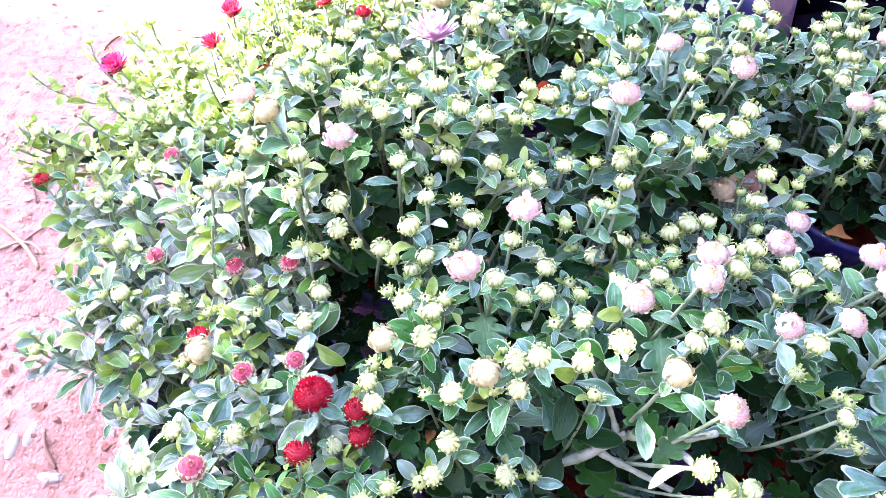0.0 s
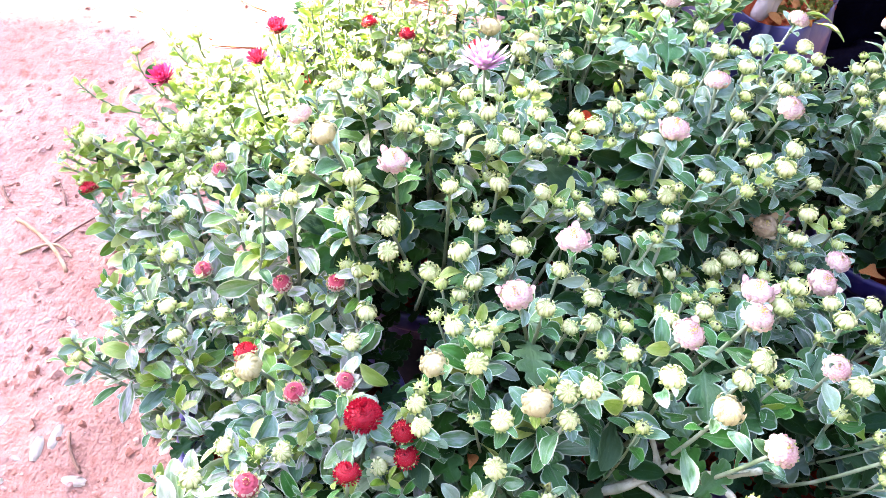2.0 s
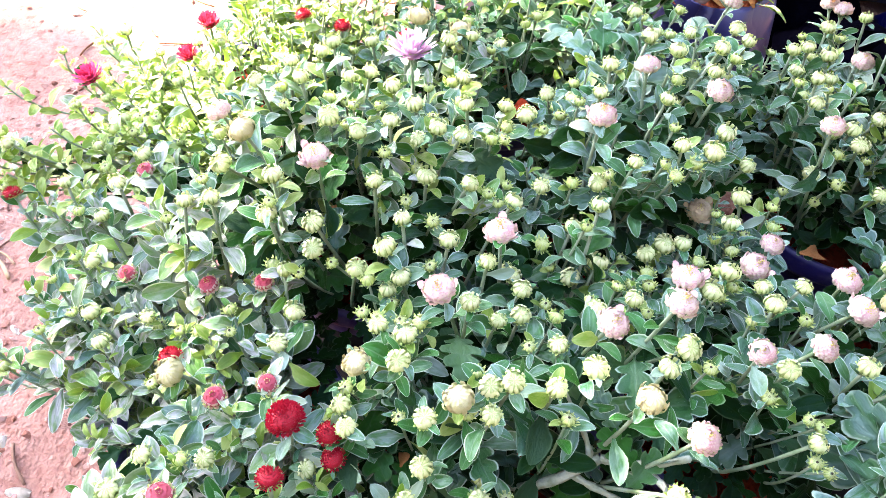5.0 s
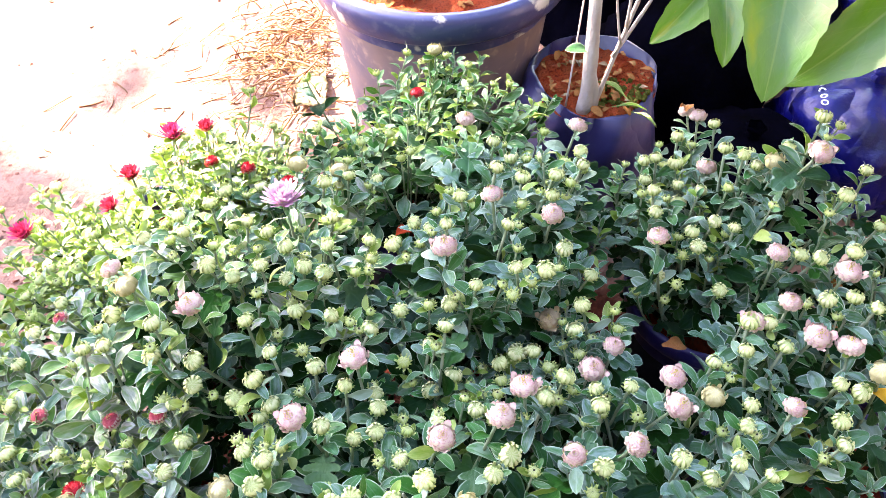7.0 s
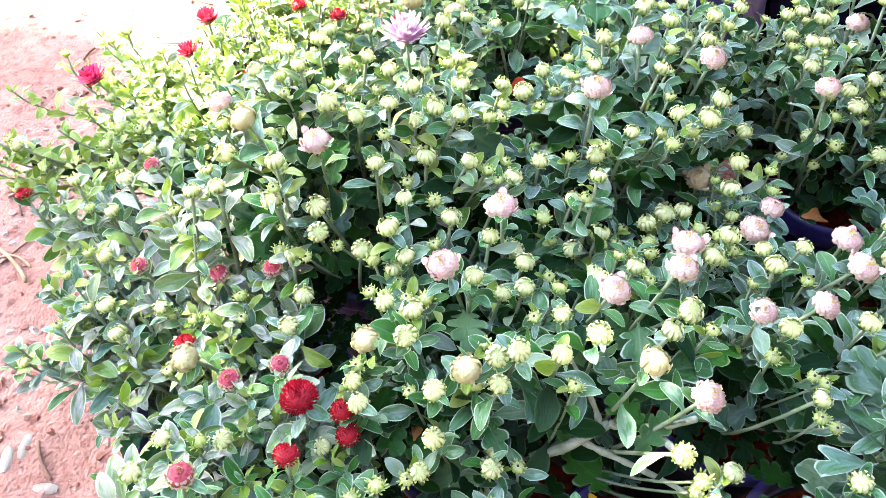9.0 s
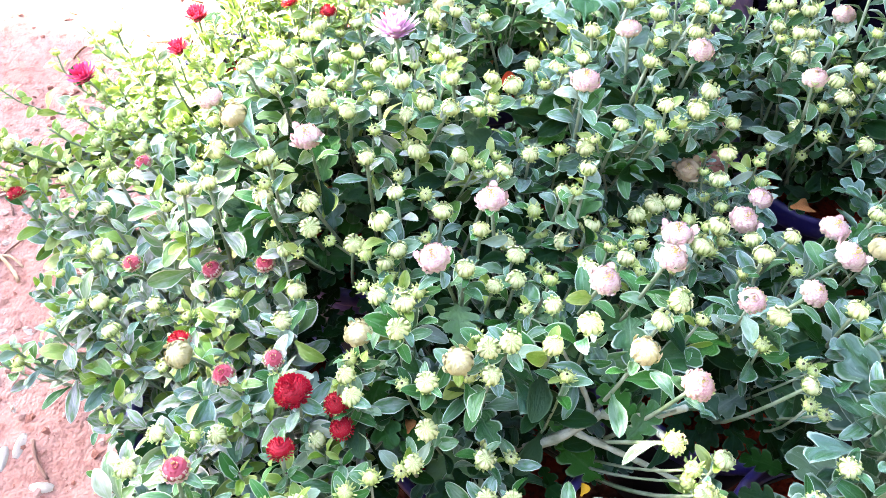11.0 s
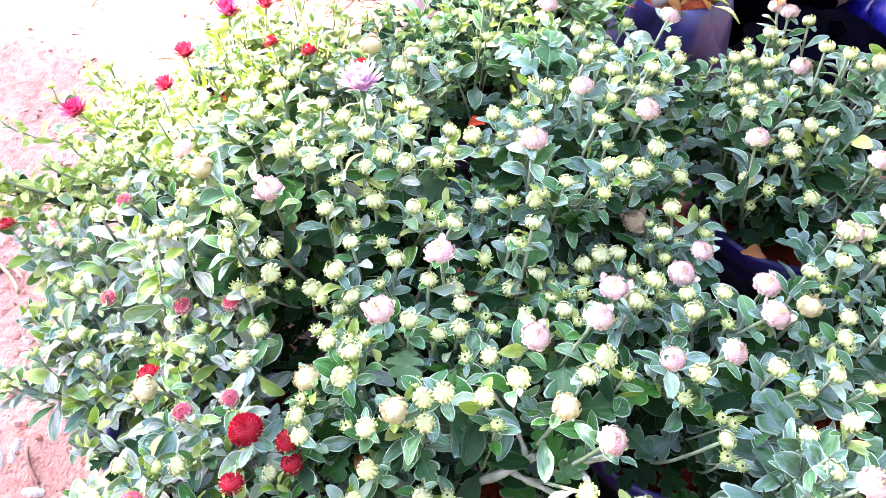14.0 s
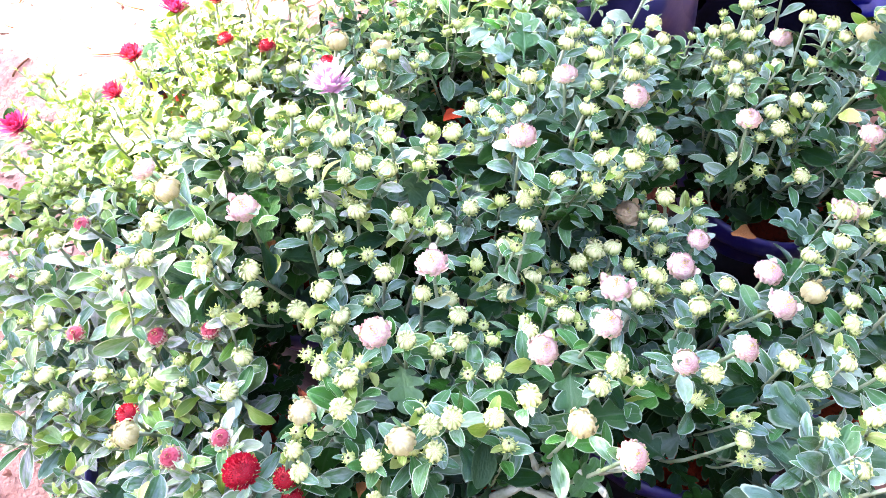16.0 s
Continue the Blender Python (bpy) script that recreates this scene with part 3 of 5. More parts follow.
GREEN_LOBED = [leaf_mesh("lobed_leaf", LEAF_GREEN, w, l, d, f, t) for w, l, d, f, t in ((0.66, 3, 0.3, 0.2, 0.1), (0.60, 2, 0.45, 0.25, -0.15), (0.70, 3, 0.15, 0.15, 0.15))]


# ---- potted plants ----
POT_H, POT_R = 0.213, 0.083


def pot_meshes():
    bm = bmesh.new()
    R, h = POT_R, POT_H
    lathe(bm, [(0.0, 0.0), (R * 0.70, 0.0), (R * 0.72, 0.004), (R * 0.89, h - 0.026), (R * 0.86, h - 0.027), (R * 0.84, h - 0.06)], 40)
    pot = mesh_of(bm, "pot", POT)
    bm = bmesh.new()
    lathe(bm, [(R * 0.88, h - 0.027), (R * 0.91, h - 0.0255), (R * 0.99, h - 0.024), (R * 1.0, h - 0.020), (R * 1.02, h - 0.004), (R * 1.0, h), (R * 0.95, h - 0.001), (R * 0.93, h - 0.006), (R * 0.89, h - 0.05)], 40)
    rim = mesh_of(bm, "rim", POT_RIM)
    bm = bmesh.new()
    rng = random.Random(2)
    lathe(bm, [(R * 0.89, h - 0.028), (R * 0.7, h - 0.022), (R * 0.45, h - 0.018), (R * 0.2, h - 0.016), (0.0005, h - 0.015)], 32)
    for v in bm.verts:
        v.co.z += rng.uniform(-0.003, 0.003)
    return pot, rim, mesh_of(bm, "soil", SOIL)


POT_MESH, RIM_MESH, SOIL_MESH = pot_meshes()


def bend(a, b, c, d, n):
    """Points of a cubic curve."""
    return [a * (1 - t) ** 3 + b * 3 * t * (1 - t) ** 2 + c * 3 * t * t * (1 - t) + d * t ** 3 for t in (i / n for i in range(n + 1))]


INNER = (LEAF, LEAF_YOUNG, LEAF_SHADED, LEAF_BLUE, LEAF_MID, LEAF_SHEEN, LEAF_GREEN)
# gaps between the plants, where one looks down past the leaves
CLEARINGS = ((0.098, 0.540, 0.018), (0.095, 0.487, 0.014), (-0.043, 0.285, 0.030), (-0.029, 0.239, 0.026), (0.315, 0.380, 0.018), (0.240, 0.248, 0.018), (0.221, 0.162, 0.026), (0.205, 0.134, 0.024), (0.145, 0.123, 0.024), (-0.003, 0.120, 0.030), (0.104, 0.147, 0.013), (0.128, 0.143, 0.011), (0.084, 0.138, 0.010), (0.091, 0.464, 0.014), (0.084, 0.425, 0.012), (0.083, 0.402, 0.010))


LEAF_DATA = {}


class Foliage:
    """Gathers many leaves into one mesh."""

    def __init__(self):
        self.v, self.f, self.uv, self.m, self.n = [], [], [], [], 0

    def add(self, me, m):
        if me.name not in LEAF_DATA:
            v = np.empty(len(me.vertices) * 3)
            me.vertices.foreach_get("co", v)
            f = np.empty(len(me.loops), dtype=np.int32)
            me.loops.foreach_get("vertex_index", f)
            uv = np.empty(len(me.loops) * 2)
            me.uv_layers[0].data.foreach_get("uv", uv)
            LEAF_DATA[me.name] = v.reshape(-1, 3), f.reshape(-1, 4), uv
        v, f, uv = LEAF_DATA[me.name]
        a = np.array(m)
        self.v.append(v @ a[:3, :3].T + a[:3, 3])
        self.f.append(f + self.n)
        self.uv.append(uv)
        self.m.append(np.full(len(f), INNER.index(me.materials[0]), dtype=np.int32))
        self.n += len(v)

    def mesh(self, name):
        me = bpy.data.meshes.new(name)
        me.from_pydata(np.concatenate(self.v).tolist(), [], np.concatenate(self.f).tolist())
        me.uv_layers.new().data.foreach_set("uv", np.concatenate(self.uv))
        for mat in INNER:
            me.materials.append(mat)
        me.polygons.foreach_set("material_index", np.concatenate(self.m))
        me.polygons.foreach_set("use_smooth", [True] * len(me.polygons))
        return me


def chrysanthemum(key, spec, label, lobed=0.22, shoots=12, green=0.1, big=1.0, low_leaves=60, shaded=0.5, reach_down=0.115, pale_lobes=False, tone="green", side_buds=0, tiny_buds=0, lobe_size=1.35, low_reach=0.075):
    SMALL_LEAVES = [me for name in tone.split() for me in TONES[name]]
    rng = random.Random("plant" + key)
    px, py = spec["pot"]
    root = tagged(new("potted_chrysanthemum"), label, "potted flower", "chrysanthemums in pots")
    root.location = (px, py, 0)
    base = Vector((px, py, 0))
    spin = Matrix.Rotation(rng.uniform(0, 6), 4, "Z")
    pot = part("pot", POT_MESH, root, spin, "plastic pot wall, coloured black to stand for shade")
    part("rim", RIM_MESH, pot, None, "violet-blue plastic rim")
    part("soil", SOIL_MESH, pot, None, "dark red potting soil")
    tips = []
    for kind in HEADS:
        tips += [(kind, Vector(p) / 1000 - base) for p in spec.get(kind, [])]
    reach = [p for _, p in tips]
    rest, count = Foliage(), 0
    tips += [("shoot", Vector(p) / 1000 - base) for p in spec.get("shoot", [])]
    # small side buds under the larger ones
    heads = [p for kind, p in tips if kind == "bud"]
    for _ in range(side_buds):
        a, d = rng.uniform(0, 6.28), rng.uniform(0.010, 0.017)
        p = rng.choice(heads) + Vector((d * math.cos(a), d * math.sin(a), -rng.uniform(0.006, 0.018)))
        if all((p - q).length > 0.0105 for _, q in tips):
            tips.append(("bit", p))
    for _ in range(tiny_buds):
        p = rng.choice(reach) + Vector((rng.gauss(0, 0.03), rng.gauss(0, 0.03), -rng.uniform(0.0, 0.03)))
        if all((p - q).length > 0.0105 for _, q in tips):
            tips.append(("bit", p))
    for _ in range(shoots):
        p = rng.choice(reach) * 1.0
        p += Vector((rng.gauss(0, 0.022), rng.gauss(0, 0.022), -rng.uniform(0.012, 0.05)))
        if any(math.hypot(p.x + px - x, p.y + py - y) < c + 0.012 for x, y, c in CLEARINGS):
            continue
        tips.append(("shoot", p))
    for kind, tip in tips:
        flat = Vector((tip.x, tip.y, 0))
        lean = flat * 1.3 + Vector((rng.gauss(0, 0.12), rng.gauss(0, 0.12), 0))
        axis = (Vector((0, 0, 1)) + lean * 1.2).normalized()
        foot = flat.normalized() * min(flat.length * 0.3, 0.03) + Vector((rng.gauss(0, 0.008), rng.gauss(0, 0.008), POT_H - 0.02))
        drop = tip.z - foot.z
        low = tip - axis * max(0.03, drop * 0.75)
        path = bend(foot, foot * 0.5 + low * 0.5 + Vector((0, 0, -0.01)), low, tip, 9)
        bm = bmesh.new()
        r = 0.0008 if kind in ("bit", "shoot") else 0.00115
        tube(bm, path, [r * (1.7 - 0.7 * i / 9) for i in range(10)], 6)
        part("stem", mesh_of(bm, "stem", STEM), root)
        if kind != "shoot":
            me, ca = rng.choice(HEADS[kind])
            turn = Vector((0, 0, 1)).rotation_difference(axis).to_matrix().to_4x4()
            m = Matrix.Translation(tip) @ turn @ Matrix.Rotation(rng.uniform(0, 6.28), 4, "Z") @ Matrix.Translation((0, 0, -0.005))
            m = m @ Matrix.Scale(rng.uniform(0.92, 1.1), 4)
            head = part(HEAD_NAMES[kind], me, root, m, HEAD_LABELS.get(kind, ""))
            part("calyx", ca, head)
        # leaves up the stem, smaller towards the head
        total = sum((path[i + 1] - path[i]).length for i in range(9))
        at = rng.uniform(0.005, 0.009) if kind != "shoot" else 0.002
        phi = rng.uniform(0, 6.28)
        step = 0
        while at < min(total * 0.82, reach_down):
            left, i = total - at, 0
            while i < 8 and left > (path[i + 1] - path[i]).length:
                left -= (path[i + 1] - path[i]).length
                i += 1
            seg = path[i + 1] - path[i]
            p = path[i] + seg * min(1, left / seg.length)
            up = max(-0.1, 0.75 - at * 9 + rng.gauss(0, 0.25))
            d = Vector((math.cos(phi), math.sin(phi), up))
            size = min(0.028, 0.0112 + at * 0.40) * rng.uniform(0.78, 1.25) * big
            if kind in ("bit", "shoot") and at < 0.012:
                me, size = rng.choice(YOUNG_LEAVES if rng.random() < green + 0.25 else SMALL_LEAVES), size * 0.95
            elif at > 0.045 and rng.random() < (lobed + at * 4 if lobed else 0.0):
                me, size = rng.choice(SILVER_LOBED[1:] if lobe_size > 1.5 else PALE_LOBED if pale_lobes or rng.random() < 0.40 else GREEN_LOBED if rng.random() < 0.6 else SHADED_LOBED), size * lobe_size
            elif at > 0.036 and rng.random() < shaded:
                me = rng.choice(SHADED_LEAVES)
            else:
                me = rng.choice(YOUNG_LEAVES) if rng.random() < green else rng.choice(SMALL_LEAVES)
            m = blade(d, (rng.gauss(0, 0.22), rng.gauss(0, 0.22), 1), p, size, rng.gauss(0, 0.5))
            mid = base + p + d.normalized() * size * 0.5
            if any(math.hypot(mid.x - x, mid.y - y) < (c if kind == "shoot" else c * 0.8) + max(0.0, size - 0.016) * 0.4 for x, y, c in CLEARINGS):
                size *= 0.0
            if size == 0.0:
                pass
            elif count % 2 == 0 and count < 590:
                part(me.name.split(".")[0], me, root, m)
            else:
                rest.add(me, m)
            count += 1
            phi += 2.4 + rng.gauss(0, 0.3)
            step += 1
            at += (0.0032 if kind == "shoot" and step < 6 else 0.0050 + at * 0.11) * rng.uniform(0.7, 1.3)
    # shade-dark leaves round the pots fill the gaps in place of real shadow
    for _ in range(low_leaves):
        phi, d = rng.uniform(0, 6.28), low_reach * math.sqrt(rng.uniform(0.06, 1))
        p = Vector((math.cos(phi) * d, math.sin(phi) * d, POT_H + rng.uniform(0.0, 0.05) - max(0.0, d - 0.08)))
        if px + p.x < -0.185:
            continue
        me = rng.choice(SHADED_LOBED)
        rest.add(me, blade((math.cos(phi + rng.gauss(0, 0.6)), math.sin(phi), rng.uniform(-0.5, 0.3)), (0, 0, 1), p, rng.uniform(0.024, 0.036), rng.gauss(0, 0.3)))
    tagged(part("foliage", rest.mesh("foliage"), root), "dense inner leaves of the plant", kind="stuff")
    return root


# where the heads stand, in millimetres, plant by plant
PLANTS = {}
PLANTS["A"] = dict(pot=(-0.119, 0.225))
PLANTS["A"]["pom"] = [(-62, 179, 333)]
PLANTS["A"]["red"] = [(-298, 383, 272), (-144, 234, 297)]
PLANTS["A"]["bud"] = [(-244, 371, 301), (-209, 304, 299), (-206, 333, 312), (-205, 271, 287), (-202, 361, 313), (-196, 252, 282), (-168, 269, 286), (-153, 143, 320), (-139, 318, 349), (-139, 329, 310), (-138, 160, 326), (-120, 313, 359), (-108, 164, 310), (-75, 235, 315), (-75, 283, 325), (-68, 261, 309)]
PLANTS["A"]["rosy"] = [(-183, 293, 301), (-129, 287, 298), (-102, 190, 335), (-90, 282, 311), (-74, 199, 334)]
PLANTS["A"]["cream"] = [(-134, 212, 319)]
PLANTS["A"]["bit"] = [(-282, 260, 228), (-239, 262, 279), (-239, 298, 286), (-232, 351, 294), (-226, 314, 290), (-222, 276, 279), (-209, 207, 225), (-163, 269, 277), (-160, 120, 325), (-160, 328, 318), (-152, 216, 297), (-147, 261, 283), (-132, 256, 292), (-122, 164, 310), (-111, 266, 304), (-110, 253, 297), (-84, 289, 322), (-75, 194, 318)]
PLANTS["A"]["shoot"] = [(-285, 330, 225), (-272, 378, 245), (-268, 272, 222), (-262, 300, 245), (-255, 350, 252), (-245, 320, 235), (-242, 252, 225), (-236, 330, 262), (-232, 282, 245), (-225, 375, 262), (-222, 212, 208), (-215, 245, 240), (-205, 172, 228), (-200, 200, 245), (-190, 135, 225), (-180, 160, 255)]
PLANTS["B"] = dict(pot=(0.060, 0.215))
PLANTS["B"]["cream"] = [(-24, 204, 350), (31, 176, 366), (129, 173, 375)]
PLANTS["B"]["pink"] = [(21, 240, 371), (59, 289, 362), (116, 218, 375), (153, 153, 375), (154, 228, 381)]
PLANTS["B"]["bud"] = [(-53, 164, 294), (-33, 189, 329), (-29, 176, 328), (-13, 228, 352), (-11, 281, 354), (-9, 265, 332), (-1, 199, 363), (-1, 270, 338), (3, 218, 360), (5, 139, 317), (13, 155, 325), (14, 171, 353), (29, 296, 343), (39, 237, 364), (45, 121, 306), (46, 143, 307), (48, 184, 365), (49, 171, 359), (52, 274, 352), (58, 239, 341), (60, 185, 369), (61, 122, 295), (70, 316, 358), (71, 282, 325), (72, 245, 337), (74, 263, 338), (84, 185, 363), (89, 216, 354), (104, 193, 371), (111, 288, 315)]
PLANTS["B"]["bud"] = PLANTS["B"]["bud"] + [(112, 315, 335), (114, 240, 355), (124, 313, 361), (128, 294, 324), (138, 127, 363), (141, 254, 344), (147, 198, 363), (158, 207, 368), (162, 113, 322)]
PLANTS["B"]["red"] = [(-39, 176, 319), (-37, 166, 307)]
PLANTS["B"]["bit"] = [(-31, 200, 328), (-24, 249, 331), (-6, 258, 328), (-2, 137, 311), (0, 179, 336), (17, 282, 334), (43, 200, 352), (92, 306, 327), (94, 245, 337), (97, 105, 327), (97, 295, 318), (141, 291, 318), (149, 279, 323)]
PLANTS["C"] = dict(pot=(0.245, 0.245))
PLANTS["C"]["pink"] = [(175, 267, 349), (197, 204, 371), (229, 288, 332), (241, 214, 359), (252, 314, 322), (277, 244, 351), (284, 275, 337)]
PLANTS["C"]["bud"] = [(164, 307, 317), (178, 314, 319), (190, 260, 345), (190, 314, 321), (207, 278, 340), (217, 201, 357), (223, 325, 330), (225, 249, 349), (227, 269, 338), (230, 341, 339), (231, 165, 340), (251, 266, 343), (271, 209, 346), (286, 194, 347), (307, 204, 345), (317, 286, 337), (323, 231, 342), (327, 195, 344)]
PLANTS["C"]["bit"] = [(159, 277, 325), (164, 295, 313), (201, 303, 315), (213, 319, 321), (216, 246, 335), (232, 158, 330), (232, 180, 337), (258, 344, 327), (260, 334, 317)]
PLANTS["C"]["cream"] = [(307, 256, 339)]
PLANTS["D"] = dict(pot=(0.165, 0.415))
PLANTS["D"]["pink"] = [(126, 365, 388), (167, 423, 382), (211, 394, 386), (254, 516, 371)]
PLANTS["D"]["faded"] = [(206, 340, 324)]
PLANTS["D"]["bud"] = [(86, 408, 345), (91, 340, 346), (104, 434, 342), (117, 410, 361), (128, 340, 351), (129, 390, 386), (142, 426, 379), (148, 339, 374), (174, 453, 383), (177, 346, 383), (177, 392, 380), (178, 512, 360), (193, 498, 352), (195, 446, 377), (200, 347, 376), (215, 419, 382), (218, 429, 394), (219, 489, 360), (220, 378, 363), (222, 438, 387), (243, 371, 338), (244, 447, 387), (250, 482, 370)]
PLANTS["D"]["bit"] = [(97, 390, 349), (113, 345, 345), (123, 439, 350), (126, 403, 358), (135, 454, 359), (184, 380, 366), (192, 422, 371), (198, 489, 346)]
PLANTS["E"] = dict(pot=(0.393, 0.446))
PLANTS["E"]["pink"] = [(292, 380, 371), (374, 498, 330), (388, 603, 311), (390, 373, 352), (397, 593, 312), (421, 421, 412), (438, 352, 350)]
PLANTS["E"]["bud"] = [(305, 388, 313), (306, 442, 359), (307, 429, 346), (314, 484, 331), (319, 509, 331), (328, 507, 336), (338, 417, 332), (339, 402, 330), (345, 471, 313), (345, 483, 324), (346, 503, 331), (352, 368, 313), (358, 423, 337), (360, 467, 331), (360, 544, 328), (371, 413, 340), (382, 491, 358), (385, 463, 375), (397, 458, 367), (401, 485, 356), (402, 564, 325), (409, 372, 349), (420, 461, 383), (422, 366, 351), (433, 454, 420), (444, 401, 384), (445, 364, 359)]
PLANTS["E"]["bit"] = [(314, 368, 324), (323, 521, 324), (356, 513, 325), (374, 449, 351), (395, 411, 367)]
PLANTS["E"]["cream"] = [(407, 452, 374)]
PLANTS["F"] = dict(pot=(-0.140, 0.560))
PLANTS["F"]["shaggy"] = [(-269, 505, 279), (-141, 615, 301)]
PLANTS["F"]["tuft"] = [(-190, 529, 286), (-179, 572, 287), (-99, 598, 322)]
PLANTS["F"]["red"] = [(-94, 568, 304), (-60, 568, 293)]
PLANTS["F"]["bud"] = [(-298, 408, 300), (-251, 562, 284)]
PLANTS["F"]["bit"] = [(-230, 436, 289), (-227, 513, 274), (-226, 453, 285), (-200, 451, 288), (-198, 487, 279), (-154, 468, 323), (-126, 610, 301), (-84, 561, 294), (-76, 585, 301), (-52, 593, 300), (-30, 581, 305)]
PLANTS["G"] = dict(pot=(0.090, 0.600))
PLANTS["G"]["pink"] = [(155, 537, 367)]
PLANTS["G"]["red"] = [(112, 592, 358)]
PLANTS["G"]["bud"] = [(72, 493, 339)]
PLANTS["G"]["bit"] = [(14, 574, 334), (59, 533, 349), (72, 644, 346), (85, 542, 350), (102, 557, 353), (103, 520, 347), (144, 656, 355), (163, 595, 357), (166, 635, 357), (188, 601, 358), (204, 600, 358)]
PLANTS["G"]["cream"] = [(133, 664, 355)]
PLANTS["H"] = dict(pot=(0.287, 0.090))
PLANTS["H"]["pink"] = [(276, 119, 400)]
PLANTS["H"]["bud"] = [(195, 91, 359), (210, 100, 344), (232, 116, 346), (243, 93, 358), (253, 83, 363), (268, 158, 365), (269, 133, 379), (273, 97, 364), (286, 159, 381)]
PLANTS["H"]["bit"] = [(259, 117, 376)]
PLANTS["J"] = dict(pot=(0.415, 0.260))
PLANTS["J"]["pink"] = [(357, 320, 335), (359, 243, 343), (384, 327, 349), (398, 301, 339), (419, 292, 338)]
PLANTS["J"]["bud"] = [(332, 249, 338), (343, 294, 337), (351, 315, 342), (368, 318, 336), (374, 296, 336), (390, 220, 328), (394, 237, 329), (402, 263, 335), (414, 256, 333), (416, 331, 343), (436, 330, 346), (449, 319, 346)]
PLANTS["J"]["cream"] = [(433, 269, 336)]
PLANTS["K"] = dict(pot=(-0.028, 0.398))
PLANTS["K"]["daisy"] = [(2, 430, 381)]
PLANTS["K"]["pink"] = [(-120, 366, 381), (-55, 328, 382)]
PLANTS["K"]["bud"] = [(-195, 399, 302), (-116, 333, 367), (-99, 390, 386), (-85, 303, 356), (-80, 315, 379), (-79, 418, 380), (-71, 397, 384), (-62, 444, 367), (-58, 476, 349), (-57, 302, 349), (-56, 285, 344), (-50, 367, 378), (-40, 420, 366), (-31, 359, 373), (-29, 280, 332), (-29, 486, 343), (-25, 409, 380), (-19, 323, 367), (-10, 363, 380), (-10, 402, 374), (-1, 300, 359), (5, 388, 371), (8, 356, 371), (14, 339, 354), (21, 367, 371), (30, 468, 362), (37, 354, 378), (39, 377, 383), (40, 423, 365), (42, 326, 363)]
PLANTS["K"]["bud"] = PLANTS["K"]["bud"] + [(49, 485, 353), (69, 397, 364)]
PLANTS["K"]["cream"] = [(-100, 341, 389), (7, 483, 369), (40, 494, 350)]
PLANTS["K"]["rosy"] = [(-188, 378, 308)]
PLANTS["K"]["bit"] = [(-122, 363, 364), (-53, 399, 365), (-36, 394, 364), (1, 323, 348), (15, 414, 364), (19, 311, 342), (58, 369, 360), (68, 374, 354), (69, 341, 346)]
PLANTS["K"]["red"] = [(-1, 474, 360)]
PLANTS["K"]["shoot"] = [(-130, 400, 300), (-150, 375, 295), (-120, 350, 302), (-110, 375, 310), (-165, 400, 290), (-140, 345, 292), (-95, 345, 315), (-105, 320, 305), (-195, 420, 285), (-160, 430, 290)]
PLANTS["G"]["shoot"] = [(10, 580, 315), (35, 600, 310), (20, 560, 315), (-10, 560, 305), (45, 575, 320), (0, 600, 300)]
PLANTS["F"]["shoot"] = [(-30, 560, 295), (-50, 580, 295), (-70, 540, 300), (-180, 360, 285), (-175, 335, 285), (-205, 385, 280), (-150, 595, 272), (-120, 605, 276), (-170, 585, 270), (-140, 625, 268), (-110, 565, 286), (-130, 580, 280), (-95, 620, 276), (-75, 600, 284), (-155, 555, 276)]
PLANTS["L"] = dict(pot=(-0.060, 0.060))
PLANTS["L"]["red"] = [(-68, 149, 326)]
PLANTS["L"]["rosy"] = [(-116, 131, 349)]
PLANTS["L"]["bud"] = [(-118, 95, 346), (-76, 116, 324), (-59, 117, 321)]
PLANTS["L"]["bit"] = [(-85, 101, 330), (-37, 114, 314), (-33, 126, 313), (-19, 133, 317)]
PLANTS["M"] = dict(pot=(0.565, 0.370))
PLANTS["M"]["bud"] = [(496, 410, 335), (513, 478, 335), (540, 330, 325), (545, 440, 330), (560, 380, 330), (600, 420, 335)]
PLANTS["M"]["bit"] = [(470, 362, 335)]
PLANTS["N"] = dict(pot=(0.124, 0.048))
PLANTS["N"]["bud"] = [(167, 116, 315), (179, 133, 317), (189, 140, 295)]
PLANTS["N"]["shoot"] = [(80, 70, 290), (105, 85, 280), (60, 60, 280), (150, 60, 290), (110, 40, 300)]
PLANTS["D"]["shoot"] = [(262, 470, 300), (268, 500, 300), (272, 530, 295), (258, 545, 300), (280, 480, 285), (250, 520, 310), (272, 455, 300)]
PLANTS["E"]["shoot"] = [(300, 530, 285), (310, 545, 280), (290, 510, 270)]

BED = {}
BED["A"] = chrysanthemum("A", PLANTS["A"], "leafy chrysanthemum with deep red pompons and rosy buds in a pot", shoots=115, green=0.13, shaded=0.0, lobed=0.0, reach_down=0.13, pale_lobes=True, low_leaves=150, low_reach=0.115, tone="pale pale blue", big=1.02, lobe_size=1.1)
BED["B"] = chrysanthemum("B", PLANTS["B"], "chrysanthemum dense with pale green buds and pink flowers in a pot", shoots=6, green=0.08, side_buds=32, tone="green blue")


def bare_branch(root, pts, r0, r1):
    base = Vector(root.location)
    bm = bmesh.new()
    p = [Vector(q) - base for q in pts]
    tube(bm, bend(p[0], p[1], p[2], p[3], 12), [1.12 * (r0 + (r1 - r0) * i / 12) * (1 + 0.14 * math.sin(i * 2.3) + (0.25 if i % 5 == 3 else 0)) for i in range(13)], 8)
    part("branch", mesh_of(bm, "branch", BRANCH), root, None, "thick pale forked stem")


